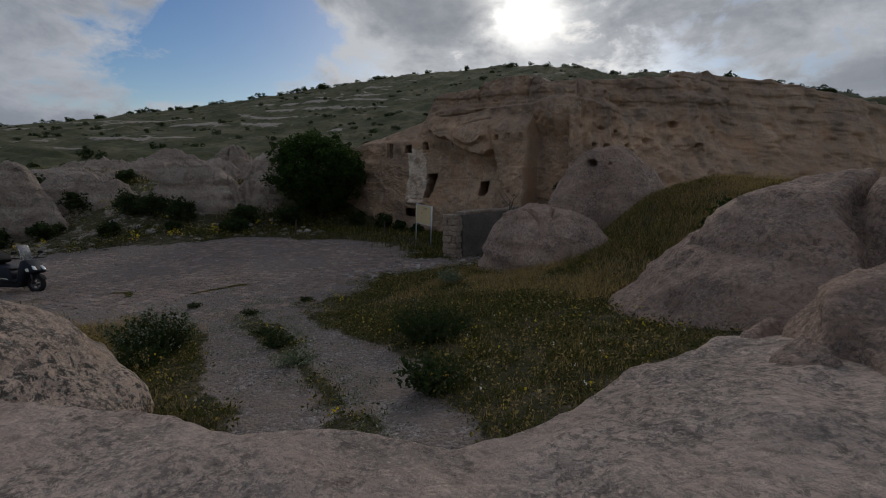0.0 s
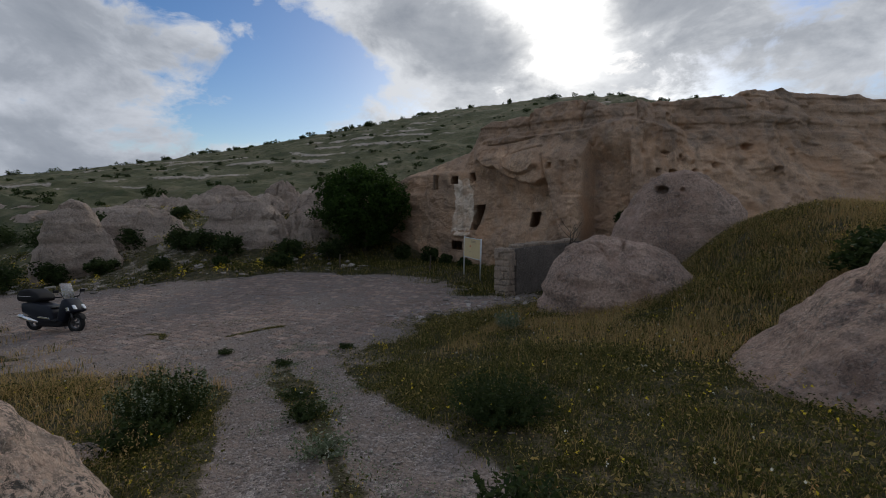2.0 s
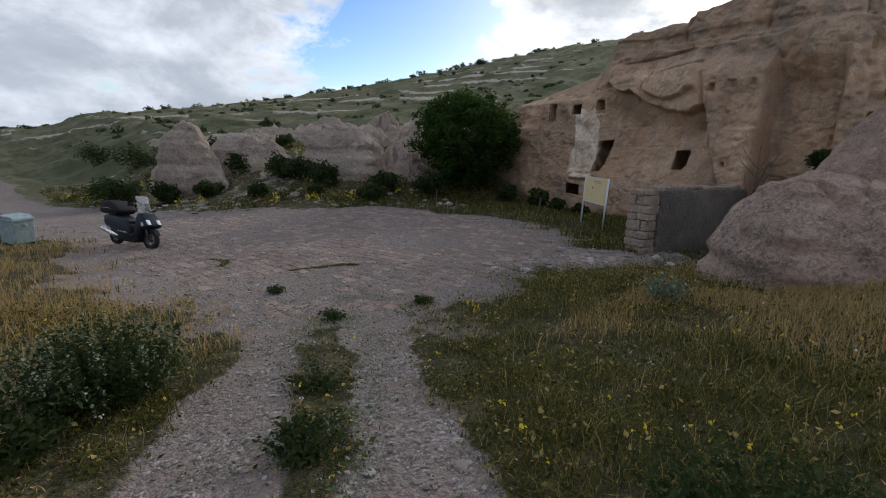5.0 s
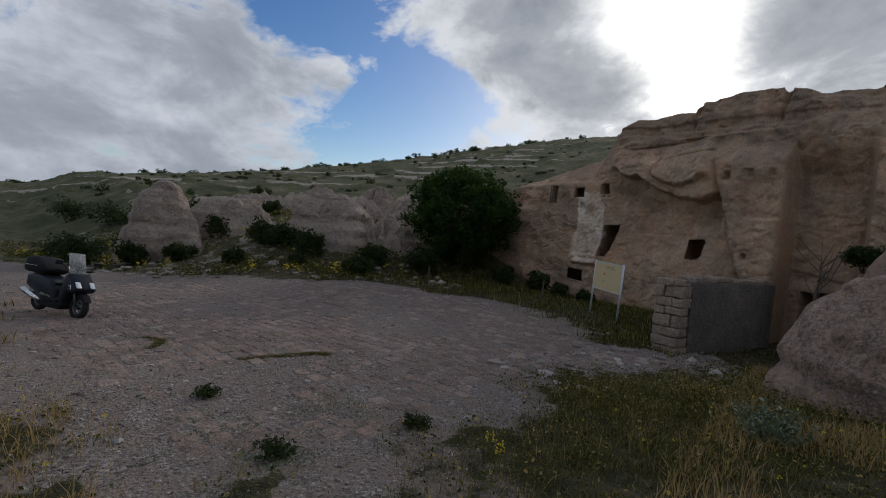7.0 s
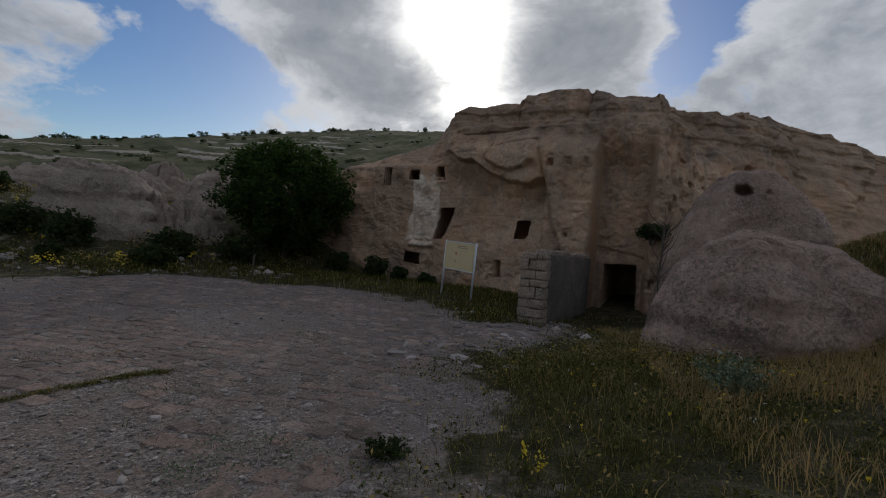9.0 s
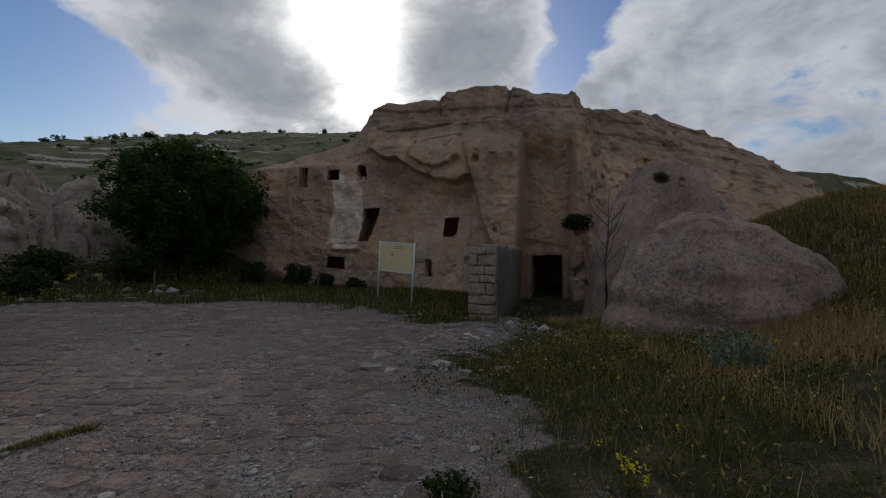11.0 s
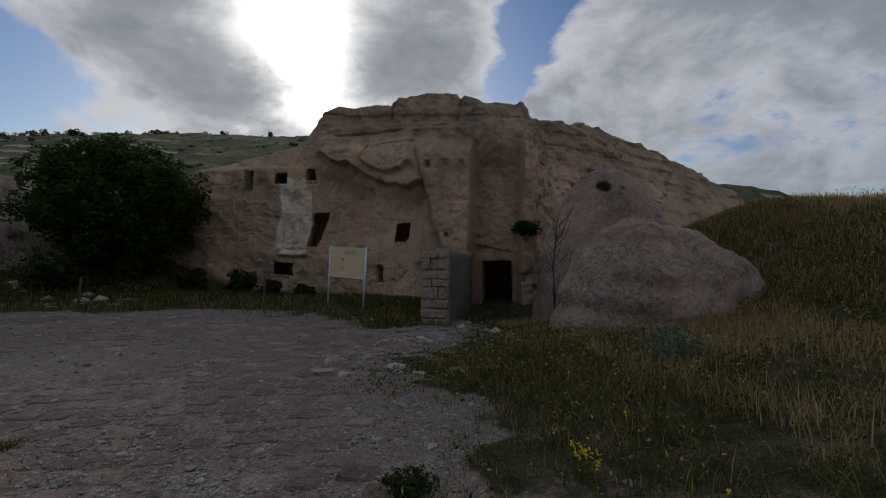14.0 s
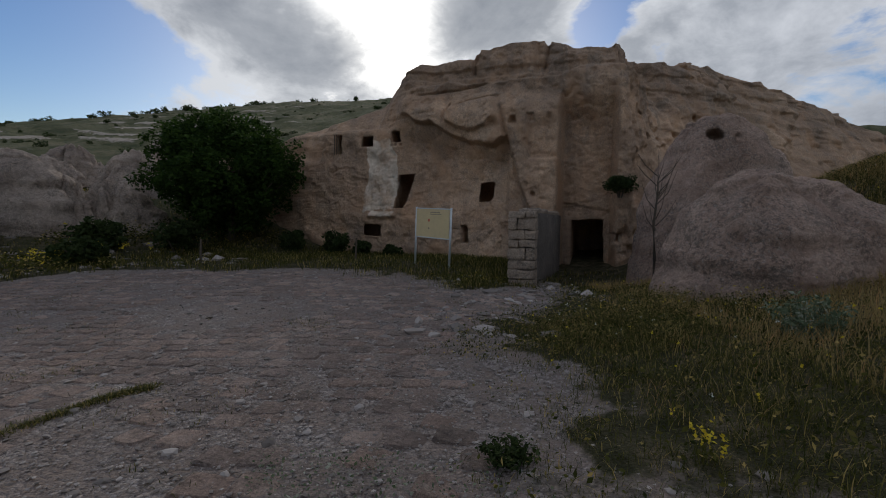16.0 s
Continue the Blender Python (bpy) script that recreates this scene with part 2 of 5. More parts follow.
def ground_material():
    m, t, b = material("ground")
    o = node(t, "ShaderNodeNewGeometry").outputs["Position"]
    gravel_at = node(t, "ShaderNodeAttribute", attribute_name="gravel").outputs["Fac"]
    rock_at = node(t, "ShaderNodeAttribute", attribute_name="rocky").outputs["Fac"]
    wide = noise_tex(t, o, 0.5, 6.0, 0.6, 0.3)
    med = noise_tex(t, o, 3.0, 6.0, 0.62)
    cell = node(t, "ShaderNodeTexVoronoi", {"Vector": o, "Scale": 24.0})
    cell2 = node(t, "ShaderNodeTexVoronoi", {"Vector": o, "Scale": 58.0})
    grit = noise_tex(t, o, 70.0, 4.0, 0.7)
    stone = ramp(t, node(t, "ShaderNodeSeparateColor", {0: cell.outputs[1]}).outputs[0], [(0.0, (0.07, 0.055, 0.048)), (0.5, (0.2, 0.163, 0.143)), (1.0, (0.47, 0.4, 0.355))])
    stone2 = ramp(t, node(t, "ShaderNodeSeparateColor", {0: cell2.outputs[1]}).outputs[1], [(0.0, (0.12, 0.105, 0.095)), (0.6, (0.26, 0.23, 0.21)), (1.0, (0.52, 0.475, 0.44))])
    dust = ramp(t, med, [(0.3, (0.155, 0.118, 0.098)), (0.7, (0.265, 0.21, 0.178))])
    gravel = mix(t, ramp(t, med, [(0.38, (0, 0, 0)), (0.6, (1, 1, 1))]), mix(t, 0.5, stone, stone2), dust)
    gravel = mix(t, ramp(t, wide, [(0.45, (0, 0, 0)), (0.7, (0.35, 0.35, 0.35))]), gravel, (0.20, 0.16, 0.14))
    cobble = node(t, "ShaderNodeTexVoronoi", {"Vector": o, "Scale": 5.5, "Randomness": 0.85}, feature="DISTANCE_TO_EDGE").outputs[0]
    joint = mth(t, "MULTIPLY", ramp(t, cobble, [(0.0, (1, 1, 1)), (0.09, (0, 0, 0))]), ramp(t, wide, [(0.42, (0, 0, 0)), (0.6, (0.12, 0.12, 0.12))]))
    gravel = mix(t, joint, gravel, (0.10, 0.078, 0.062))
    soil = ramp(t, mth(t, "MULTIPLY_ADD", grit, 0.4, mth(t, "MULTIPLY", med, 0.6)), [(0.38, (0.026, 0.028, 0.012)), (0.5, (0.058, 0.052, 0.026)), (0.62, (0.16, 0.128, 0.085))])
    green = ramp(t, noise_tex(t, o, 0.12, 8.0, 0.65, 0.4), [(0.35, (0.07, 0.075, 0.036)), (0.5, (0.118, 0.115, 0.06)), (0.65, (0.19, 0.165, 0.1))])
    far = node(t, "ShaderNodeAttribute", attribute_name="far").outputs["Fac"]
    turf = mix(t, far, soil, mix(t, ramp(t, noise_tex(t, o, 0.7, 5.0, 0.7), [(0.5, (0, 0, 0)), (0.62, (0.8, 0.8, 0.8))]), green, (0.055, 0.07, 0.03)))
    edge = ramp(t, mth(t, "ADD", gravel_at, mth(t, "MULTIPLY_ADD", med, 0.8, -0.4)), [(0.4, (0, 0, 0)), (0.6, (1, 1, 1))])
    col = mix(t, edge, turf, gravel)
    crag = ramp(t, med, [(0.3, (0.25, 0.205, 0.165)), (0.65, (0.46, 0.40, 0.335))])
    redge = ramp(t, mth(t, "ADD", rock_at, mth(t, "MULTIPLY_ADD", noise_tex(t, o, 1.1, 6.0, 0.7), 1.2, -0.6)), [(0.45, (0, 0, 0)), (0.58, (1, 1, 1))])
    col = mix(t, redge, col, crag)
    t.links.new(col, b.inputs["Base Color"])
    b.inputs["Roughness"].default_value = 0.95
    b.inputs["Specular IOR Level"].default_value = 0.15
    h = mth(t, "ADD", mth(t, "MULTIPLY", cell.outputs[0], -0.5), mth(t, "MULTIPLY_ADD", cell2.outputs[0], -0.25, mth(t, "MULTIPLY_ADD", joint, -0.9, mth(t, "MULTIPLY", med, 0.8))))
    bumped(t, b, h, 1.0, 0.055)
    return m


GROUND = ground_material()


# ---- numeric helpers ----
def hash3(ix, iy, iz, seed):
    n = (ix * 374761393 + iy * 668265263 + iz * 2147483647 + seed * 974634777) & 0xFFFFFFFF
    n = ((n ^ (n >> 13)) * 1274126177) & 0xFFFFFFFF
    return ((n ^ (n >> 16)) & 0xFFFF) / 65535.0


def vnoise(p, seed=0):
    """Value noise in 0..1 at the rows of p."""
    i = np.floor(p).astype(np.int64)
    f = p - i
    f = f * f * (3 - 2 * f)
    out = 0
    for dx in (0, 1):
        for dy in (0, 1):
            for dz in (0, 1):
                w = (f[:, 0] if dx else 1 - f[:, 0]) * (f[:, 1] if dy else 1 - f[:, 1]) * (f[:, 2] if dz else 1 - f[:, 2])
                out = out + w * hash3(i[:, 0] + dx, i[:, 1] + dy, i[:, 2] + dz, seed)
    return out


def fbm(p, octaves=5, seed=0, gain=0.5):
    """Summed noise, about -1..1."""
    total, amp, norm = 0, 1.0, 0.0
    for k in range(octaves):
        total = total + amp * (vnoise(p * 2.03**k, seed + k * 17) * 2 - 1)
        norm += amp
        amp *= gain
    return total / norm


def ss(a, b, x):
    """Smooth step from a to b."""
    t = np.clip((x - a) / (b - a), 0, 1)
    return t * t * (3 - 2 * t)


def col3(x, y, z=0.0):
    return np.stack([np.asarray(x, float), np.asarray(y, float), np.broadcast_to(np.asarray(z, float), np.shape(x))], -1).reshape(-1, 3)


def mesh_object(name, verts, faces, mat, parent=None, smooth=True, label=""):
    me = bpy.data.meshes.new(name)
    verts = np.asarray(verts, np.float32)
    faces = np.asarray(faces, np.int32)
    k = faces.shape[1]
    me.vertices.add(len(verts))
    me.vertices.foreach_set("co", verts.ravel())
    me.loops.add(faces.size)
    me.loops.foreach_set("vertex_index", faces.ravel())
    me.polygons.add(len(faces))
    me.polygons.foreach_set("loop_start", np.arange(0, faces.size, k, dtype=np.int32))
    me.polygons.foreach_set("use_smooth", np.full(len(faces), smooth))
    me.update(calc_edges=True)
    me.validate()
    me.materials.append(mat)
    ob = new(name, me)
    if parent:
        ob.parent = parent
    if label:
        ob["label"] = label
    return ob


def grid_faces(nu, nv):
    i = np.arange(nu - 1)[:, None] * nv + np.arange(nv - 1)[None]
    i = i.ravel()
    return np.stack([i, i + nv, i + nv + 1, i + 1], -1)


def attribute(ob, name, values):
    a = ob.data.attributes.new(name, "FLOAT", "POINT")
    a.data.foreach_set("value", np.asarray(values, np.float32))


def poly_distance(x, y, poly):
    """Distance to a polygon's edge, positive inside."""
    p = np.stack([x, y], -1)
    best = np.full(len(p), 1e9)
    inside = np.zeros(len(p), bool)
    for (ax, ay), (bx, by) in zip(poly, poly[1:] + poly[:1]):
        e = np.array([bx - ax, by - ay])
        w = p - (ax, ay)
        t = np.clip((w @ e) / (e @ e), 0, 1)
        best = np.minimum(best, np.linalg.norm(w - t[:, None] * e, axis=1))
        cross = ((ay > y) != (by > y)) & (x < (bx - ax) * (y - ay) / (by - ay + 1e-12) + ax)
        inside ^= cross
    return np.where(inside, best, -best)


def line_distance(x, y, line):
    """Distance to a line of points."""
    p = np.stack([x, y], -1)
    best = np.full(len(p), 1e9)
    for (ax, ay), (bx, by) in zip(line, line[1:]):
        e = np.array([bx - ax, by - ay])
        w = p - (ax, ay)
        t = np.clip((w @ e) / (e @ e), 0, 1)
        best = np.minimum(best, np.linalg.norm(w - t[:, None] * e, axis=1))
    return best


# ---- ground ----
LOT = [(-62, 10.0), (-48, 9.4), (-33, 8.8), (-16.9, 10.1), (-13.2, 9.5), (-8.1, 9.7), (-5.6, 10.3), (-4.5, 12.4), (-5.1, 15.4), (-4.6, 17.2), (-3.4, 19.5), (-3.2, 23), (-3.9, 21.0), (-5.7, 20.4), (-7.6, 22.7), (-11, 23.7), (-14.8, 23), (-18.1, 19.9), (-24.3, 16.0), (-34.5, 12.4), (-48, 11.9), (-62, 11.4)]
TRAIL = [(-7.2, 12.6), (-5.2, 11.2), (-3.4, 9.8), (-2.0, 8.8), (0.0, 7.2), (1.2, 5.5)]
RUT_A = [(x + 0.30, y + 0.52) for x, y in TRAIL]
RUT_B = [(x - 0.30, y - 0.52) for x, y in TRAIL]


def gravel_amount(x, y):
    n = fbm(col3(x * 0.9, y * 0.9), 5, 5, 0.65)
    lot = ss(-0.9, 0.7, poly_distance(x, y, LOT) + n * 1.5)
    rut = np.maximum(ss(0.62, 0.22, line_distance(x, y, RUT_A) + n * 0.4), ss(0.62, 0.22, line_distance(x, y, RUT_B) + n * 0.4))
    # stony ground thins out into the grass beside the trail's end
    thin = 0.52 * ss(1.3, 0.2, line_distance(x, y, [(-4.6, 12.2), (-3.4, 11.8)]) + n * 0.9)
    return np.maximum(np.maximum(lot, rut), thin)


def ground_height(x, y):
    x, y = np.asarray(x, float), np.asarray(y, float)
    s = 0.155 * (x + 6) + 0.06 * (12 - y)
    s = np.where(s > -2, np.log1p(np.exp(np.clip(s * 6, -30, 30))) / 6, 0)
    s = s * ss(40, 14, np.abs(x)) * ss(-30, -8, y)
    z = s * ss(30, 17, y)
    z = z + 1.45 * ss(-0.5, 6, x) * ss(13, 19, y) + 0.5 * ss(4, 12, x) * ss(-6, 6, y)
    z = z - 0.5 * np.exp(-(((x + 1.9) / 1.7) ** 2 + ((y - 25.4) / 3.8) ** 2))
    z = z + 0.1 * np.exp(-(((x + 6.5) / 3.5) ** 2 + ((y - 26) / 2.5) ** 2))
    z = z - 0.55 * ss(6.6, 5.6, y - 0.75 * np.maximum(x - 1.4, 0)) * ss(-2.2, -1.0, x) * ss(-12, -8, y) * ss(9, 7, x)
    # the slope climbs between the boulders up to the flank, and the car park falls away down the valley
    z = z + 1.25 * ss(0.4, 3.6, x) * ss(10, 4.5, x) * ss(17.6, 22.0, y) * ss(40, 28, y)
    z = z - 0.05 * np.clip(-8 - x, 0, 30) * ss(22, 14.5, y)
    # rocky bank beyond the far side of the car park
    bank = poly_distance(x.ravel(), y.ravel(), [(-16, 26.5), (-22.5, 20.4), (-31, 17), (-62, 17), (-160, 30), (-160, 300), (160, 300), (160, 44), (30, 44), (12, 38), (-2, 32), (-10, 33)]).reshape(x.shape)
    z = z + 2.6 * ss(-1, 9, bank) * ss(-2, -14, x) + 6.2 * ss(2, 7, bank) * ss(-18, -8, x) * ss(75, 45, np.hypot(x + 4, y - 10))
    dx, dy = x + 4, y - 10
    r = np.hypot(dx, dy)
    bearing = np.degrees(np.arctan2(dx, dy))
    crest = 40.5 * np.exp(-(((bearing + 10) / np.where(bearing > -10, 50, 55)) ** 2)) + 2.0
    rise = ss(28, 175, r) * 0.35 + 0.65 * np.clip((r - 32) / 125, 0, 1)
    z = z + np.maximum(crest - 3, 0) * rise * (1 - 0.25 * ss(170, 400, r))
    z = z + ss(60, 300, r) * 7 * fbm(col3(x * 0.012, y * 0.012), 4, 31).reshape(x.shape)
    rough = fbm(col3(x.ravel() * 0.35, y.ravel() * 0.35), 4, 3).reshape(x.shape)
    z = z + 0.06 * rough * ss(2, 6, r) + ss(26, 60, r) * 0.9 * rough
    # terraced strata of the hillside
    wave = fbm(col3(x.ravel() * 0.03, y.ravel() * 0.03), 4, 8).reshape(x.shape)
    step = np.sin(z * 1.9 + 9 * wave + 1.5 * rough)
    z = z + 0.22 * ss(40, 70, r) * ss(-0.2, 0.6, step)
    return z


def make_ground():
    n = 460
    u = np.linspace(-1, 1, n)
    gx = -3.5 + 1.4 * np.sinh(6.6 * u)
    gy = 11.0 + 1.4 * np.sinh(6.6 * u)
    x, y = np.meshgrid(gx, gy, indexing="ij")
    z = ground_height(x, y)
    xf, yf = x.ravel(), y.ravel()
    g = gravel_amount(xf, yf)
    z = z.ravel() - 0.03 * g + 0.012 * fbm(col3(xf * 6, yf * 6), 3, 9)
    ob = mesh_object("ground", np.stack([xf, yf, z], -1), grid_faces(n, n), GROUND)
    attribute(ob, "gravel", g)
    r = np.hypot(xf + 4, yf - 10)
    strata = ss(0.3, 0.9, np.sin(z * 1.9 + 9 * fbm(col3(xf * 0.03, yf * 0.03), 4, 8) + 1.5 * fbm(col3(xf * 0.35, yf * 0.35), 4, 3))) * ss(-0.35, 0.25, fbm(col3(xf * 0.06, yf * 0.06), 3, 19))
    bank = ss(-20, -24, xf) * ss(60, 30, r) * 0.45
    attribute(ob, "rocky", ss(30, 60, r) * (0.62 * strata + 0.1) * ss(170, 120, r) + bank * ss(13, 17, yf))
    attribute(ob, "far", ss(18, 34, r))
    return tagged(ob, "gravel car park, grassy slopes and stony hillside", "ground", kind="structure")


make_ground()


# ---- cliff ----
A0 = np.array([-11.12, 30.38])
DIR = np.array([0.9645, -0.2638])


def cliff_base(u):
    """Foot of the cliff and its inward normal along the face: a straight front, then a corner and a receding flank."""
    fine = np.linspace(-9, 40, 4901)
    turn = np.radians(-15.3 + 47 * ss(10.6, 12.2, fine) + 22 * ss(-3.5, -8, fine))
    step = fine[1] - fine[0]
    px = np.concatenate([[0], np.cumsum(np.cos(turn[:-1]) * step)])
    py = np.concatenate([[0], np.cumsum(np.sin(turn[:-1]) * step)])
    px += A0[0] - np.interp(0, fine, px)
    py += A0[1] - np.interp(0, fine, py)
    th = np.interp(u, fine, turn)
    return np.interp(u, fine, px), np.interp(u, fine, py), -np.sin(th), np.cos(th)


def cliff_top(u):
    z = np.interp(u, [-9, -5, -3.6, -1.5, 0.3, 1.2, 2.0, 2.6, 4.2, 5.1, 5.3, 7, 8.0, 8.15, 8.25, 8.7, 9.2, 10.5, 11.2, 13, 15, 17, 19, 19.3, 22, 22.3, 26, 28, 30, 34, 40],
                  [4.4, 5.4, 5.9, 6.3, 6.9, 7.5, 8.1, 8.45, 8.5, 8.5, 8.95, 9.05, 9.05, 8.8, 8.95, 8.85, 8.5, 8.55, 8.6, 8.75, 9.05, 9.5, 9.55, 9.95, 10.1, 9.8, 9.9, 9.6, 9.5, 8.6, 7.0])
    return z + 0.18 * fbm(col3(u * 0.9, u * 0 + 3), 4, 12)


OPENINGS = [  # corners (along, up) of the rock-cut openings, and their depth
    ([(-1.58, 4.65), (-1.27, 4.65), (-1.24, 5.5), (-1.56, 5.5)], 2.5), ([(-0.09, 4.93), (0.5, 4.93), (0.5, 5.37), (-0.09, 5.37)], 2.3),
    ([(1.5, 5.06), (1.87, 5.06), (1.86, 5.52), (1.5, 5.5)], 2.3), ([(1.72, 2.1), (2.12, 2.12), (2.48, 3.58), (1.88, 3.53)], 2.3),
    ([(5.64, 2.38), (6.14, 2.38), (6.2, 3.16), (5.63, 3.13)], 2.3), ([(0.05, 0.85), (1.0, 0.8), (0.95, 1.3), (0.1, 1.34)], 2.2),
    ([(4.9, 0.6), (5.2, 0.6), (5.15, 1.3), (4.92, 1.36)], 0.9), ([(9.32, -1.2), (10.64, -1.2), (10.52, 1.64), (9.36, 1.6)], 6.0),
    ([(1.42, 4.86), (1.52, 4.86), (1.52, 4.95), (1.42, 4.95)], 0.3), ([(1.62, 4.87), (1.72, 4.87), (1.72, 4.96), (1.62, 4.96)], 0.3),
    ([(1.83, 4.88), (1.92, 4.88), (1.92, 4.97), (1.83, 4.97)], 0.3), ([(6.93, 5.42), (7.27, 5.42), (7.2, 5.72), (7.0, 5.72)], 0.35),
    ([(7.62, 5.48), (7.95, 5.48), (7.93, 5.78), (7.64, 5.78)], 0.14), ([(8.4, 5.5), (8.6, 5.5), (8.58, 5.75), (8.42, 5.75)], 0.1),
    ([(7.9, 2.55), (8.05, 2.55), (8.05, 2.72), (7.9, 2.72)], 0.3), ([(10.95, 0.75), (11.4, 0.75), (11.4, 1.15), (10.95, 1.15)], 0.3)]
HOLES = [(a, b, c * 0.7, d * 0.7) for a, b, c, d in [(12.9, 5.2, 0.30, 0.17), (13.9, 5.15, 0.42, 0.19), (13.6, 6.1, 0.34, 0.14), (14.7, 6.0, 0.2, 0.15), (15.7, 5.3, 0.25, 0.16), (16.8, 5.6, 0.3, 0.22), (18.6, 6.6, 0.5, 0.3), (12.3, 4.3, 0.3, 0.3), (19.8, 5.4, 0.35, 0.2)]]


def cliff_relief(u, z):
    """How far the face lies behind its plane."""
    p = col3(u, z)
    out = 0.03 * z + 0.24 * fbm(p * 0.6, 5, 21) + 0.10 * fbm(p * 1.9, 5, 22)
    front = ss(11.6, 10.9, u)
    # upper blocks lean back, with a ledge under them
    out += ss(17, 12, u) * (0.45 * ss(7.4, 7.6, z + 0.3 * fbm(p * 0.5, 3, 40)) * ss(2.0, 3.4, u) + 0.22 * np.maximum(z - 7.5, 0) + 0.22 * np.maximum(z - 6.9, 0) * ss(9.2, 11.0, u))
    # crumbling beds in the upper third, broken into blocks
    bed = np.sin(z * 7.5 + 2.2 * fbm(col3(u * 0.35, z * 0.5), 3, 41))
    out += ss(6.4, 7.6, z + 0.5 * fbm(p * 0.4, 3, 42)) * (0.11 * ss(-0.1, 0.35, bed) * ss(-0.3, 0.2, fbm(col3(u * 0.5, z * 0.9), 3, 43)) + 0.22 * np.abs(fbm(p * 1.4, 5, 45)))
    out += 0.13 * np.abs(fbm(p * 0.9 + 5, 6, 46)) + 0.05 * ss(0.15, 0.3, fbm(p * 2.6, 4, 49))
    # joints between the top blocks, and thin bedding cracks
    for at in (5.2, 8.15):
        out += 0.22 * np.exp(-(((u - at - 0.08 * np.sin(3 * z)) / 0.06) ** 2)) * ss(7.6, 8.0, z)
    out += 0.035 * front * ss(0.06, 0.0, np.abs(fbm(col3(u * 0.35, z * 1.1), 4, 47))) + 0.025 * front * ss(0.05, 0.0, np.abs(fbm(col3(u * 0.8, z * 0.6), 4, 48)))
    out += ss(2.2, 0.2, u) * 0.8 * np.maximum(z - 5.6, 0)
    # sagging brow
    line = np.interp(u, [1.5, 2.1, 2.8, 3.6, 4.5, 5.3, 6.0, 6.4, 6.9], [6.4, 6.25, 5.85, 5.6, 5.1, 4.78, 4.7, 4.76, 4.95]) + 0.22 * fbm(p * 1.1, 4, 44)
    span = ss(1.7, 2.6, u) * ss(6.95, 6.75, u + 0.28 * np.maximum(z - 4.9, 0))
    out -= span * (0.62 * ss(-0.03, 0.1, z - line) * ss(7.3, 5.7, z) - 0.4 * ss(0, -1.0, z - line) * ss(1.2, 3.4, z))
    # a jutting nose of rock under the brow's end, cracked round its top
    nose_low = np.interp(u, [4.1, 4.7, 5.4, 6.0, 6.5], [5.75, 5.42, 5.2, 5.3, 5.65]) + 0.12 * fbm(p * 1.6, 3, 56)
    nose_top = np.interp(u, [4.1, 4.6, 5.4, 6.6], [5.9, 6.35, 6.55, 6.7])
    nose = ss(4.1, 4.45, u) * ss(6.6, 6.35, u + 0.2 * (z - 5.5)) * ss(-0.03, 0.09, z - nose_low) * ss(0.1, -0.1, z - nose_top)
    out -= 0.34 * nose
    out += span * 0.3 * np.exp(-(((z - nose_top) / 0.06) ** 2)) * ss(4.2, 4.6, u) + 0.25 * np.exp(-(((u - 4.25 - 0.1 * np.sin(4 * z)) / 0.05) ** 2)) * ss(5.6, 5.8, z) * ss(6.7, 6.3, z)
    # long bedding crack across the upper front
    out += 0.2 * np.exp(-(((z - 7.05 - 0.12 * (u - 4) * ss(4, 6, u) - 0.08 * fbm(p * 1.2, 3, 57)) / 0.05) ** 2)) * ss(2.4, 3.0, u) * ss(6.6, 6.0, u)
    # pier between the brow and the doorway
    left = np.interp(z, [0.5, 1.2, 3.0, 4.6, 6.2, 6.8], [8.3, 8.2, 7.4, 6.95, 6.5, 6.4])
    out -= front * 0.6 * ss(-0.08, 0.1, u - left) * ss(8.95, 8.82, u) * ss(6.9, 6.0, z)
    out += 0.08 * np.exp(-(((u - left) / 0.1) ** 2)) * ss(6.4, 5.8, z)
    out += front * 0.18 * ss(3.95, 4.05, z) * ss(7.6, 7.8, u) * ss(8.95, 8.8, u)
    # deep bay over the doorway
    bay = ss(8.84, 9.0, u) * ss(11.15, 10.85, u)
    out += bay * (0.95 * ss(7.0, 5.2, z) + 0.12 * ss(2.3, 2.2, z + 0.2 * (u - 9.5)))
    # horizontal ledge and steps at left
    out += 0.18 * ss(5.7, 5.8, z) * ss(0.9, 0.6, u) + 0.3 * ss(-2.2, -2.6, u) * ss(4.2, 4.6, z)
    out += 0.03 * ss(0.12, 0.2, u) * ss(1.9, 1.3, u) * ss(2.0, 2.2, z) * ss(5.5, 5.2, z)
    out -= 0.25 * ss(1.95, 1.75, z) * ss(1.55, 1.75, z) * ss(0.2, 0.5, u) * ss(1.9, 1.7, u)
    # receding flank leans back and is rougher
    flank = ss(11.0, 12.0, u)
    out += ss(11.0, 16.5, u) * 0.42 * (z - 1.0)
    out += flank * (0.6 * fbm(p * 0.32, 5, 51) + 0.45 * np.abs(fbm(p * 0.9, 6, 52)) + 0.3 * fbm(col3(u * 0.9, z * 0.25), 4, 54) + 0.14 * ss(0.1, 0.25, fbm(col3(u * 0.5 + z * 0.25, z * 0.8), 4, 53)))
    for hu, hz, ru, rz in HOLES:
        d = ((u - hu) / ru) ** 2 + ((z - hz) / rz) ** 2
        out += 0.5 * ss(1.15, 0.75, d)
    for quad, depth in OPENINGS:
        d = poly_distance(u, z, quad)
        out += depth * ss(-0.015, 0.03, d)
    return out


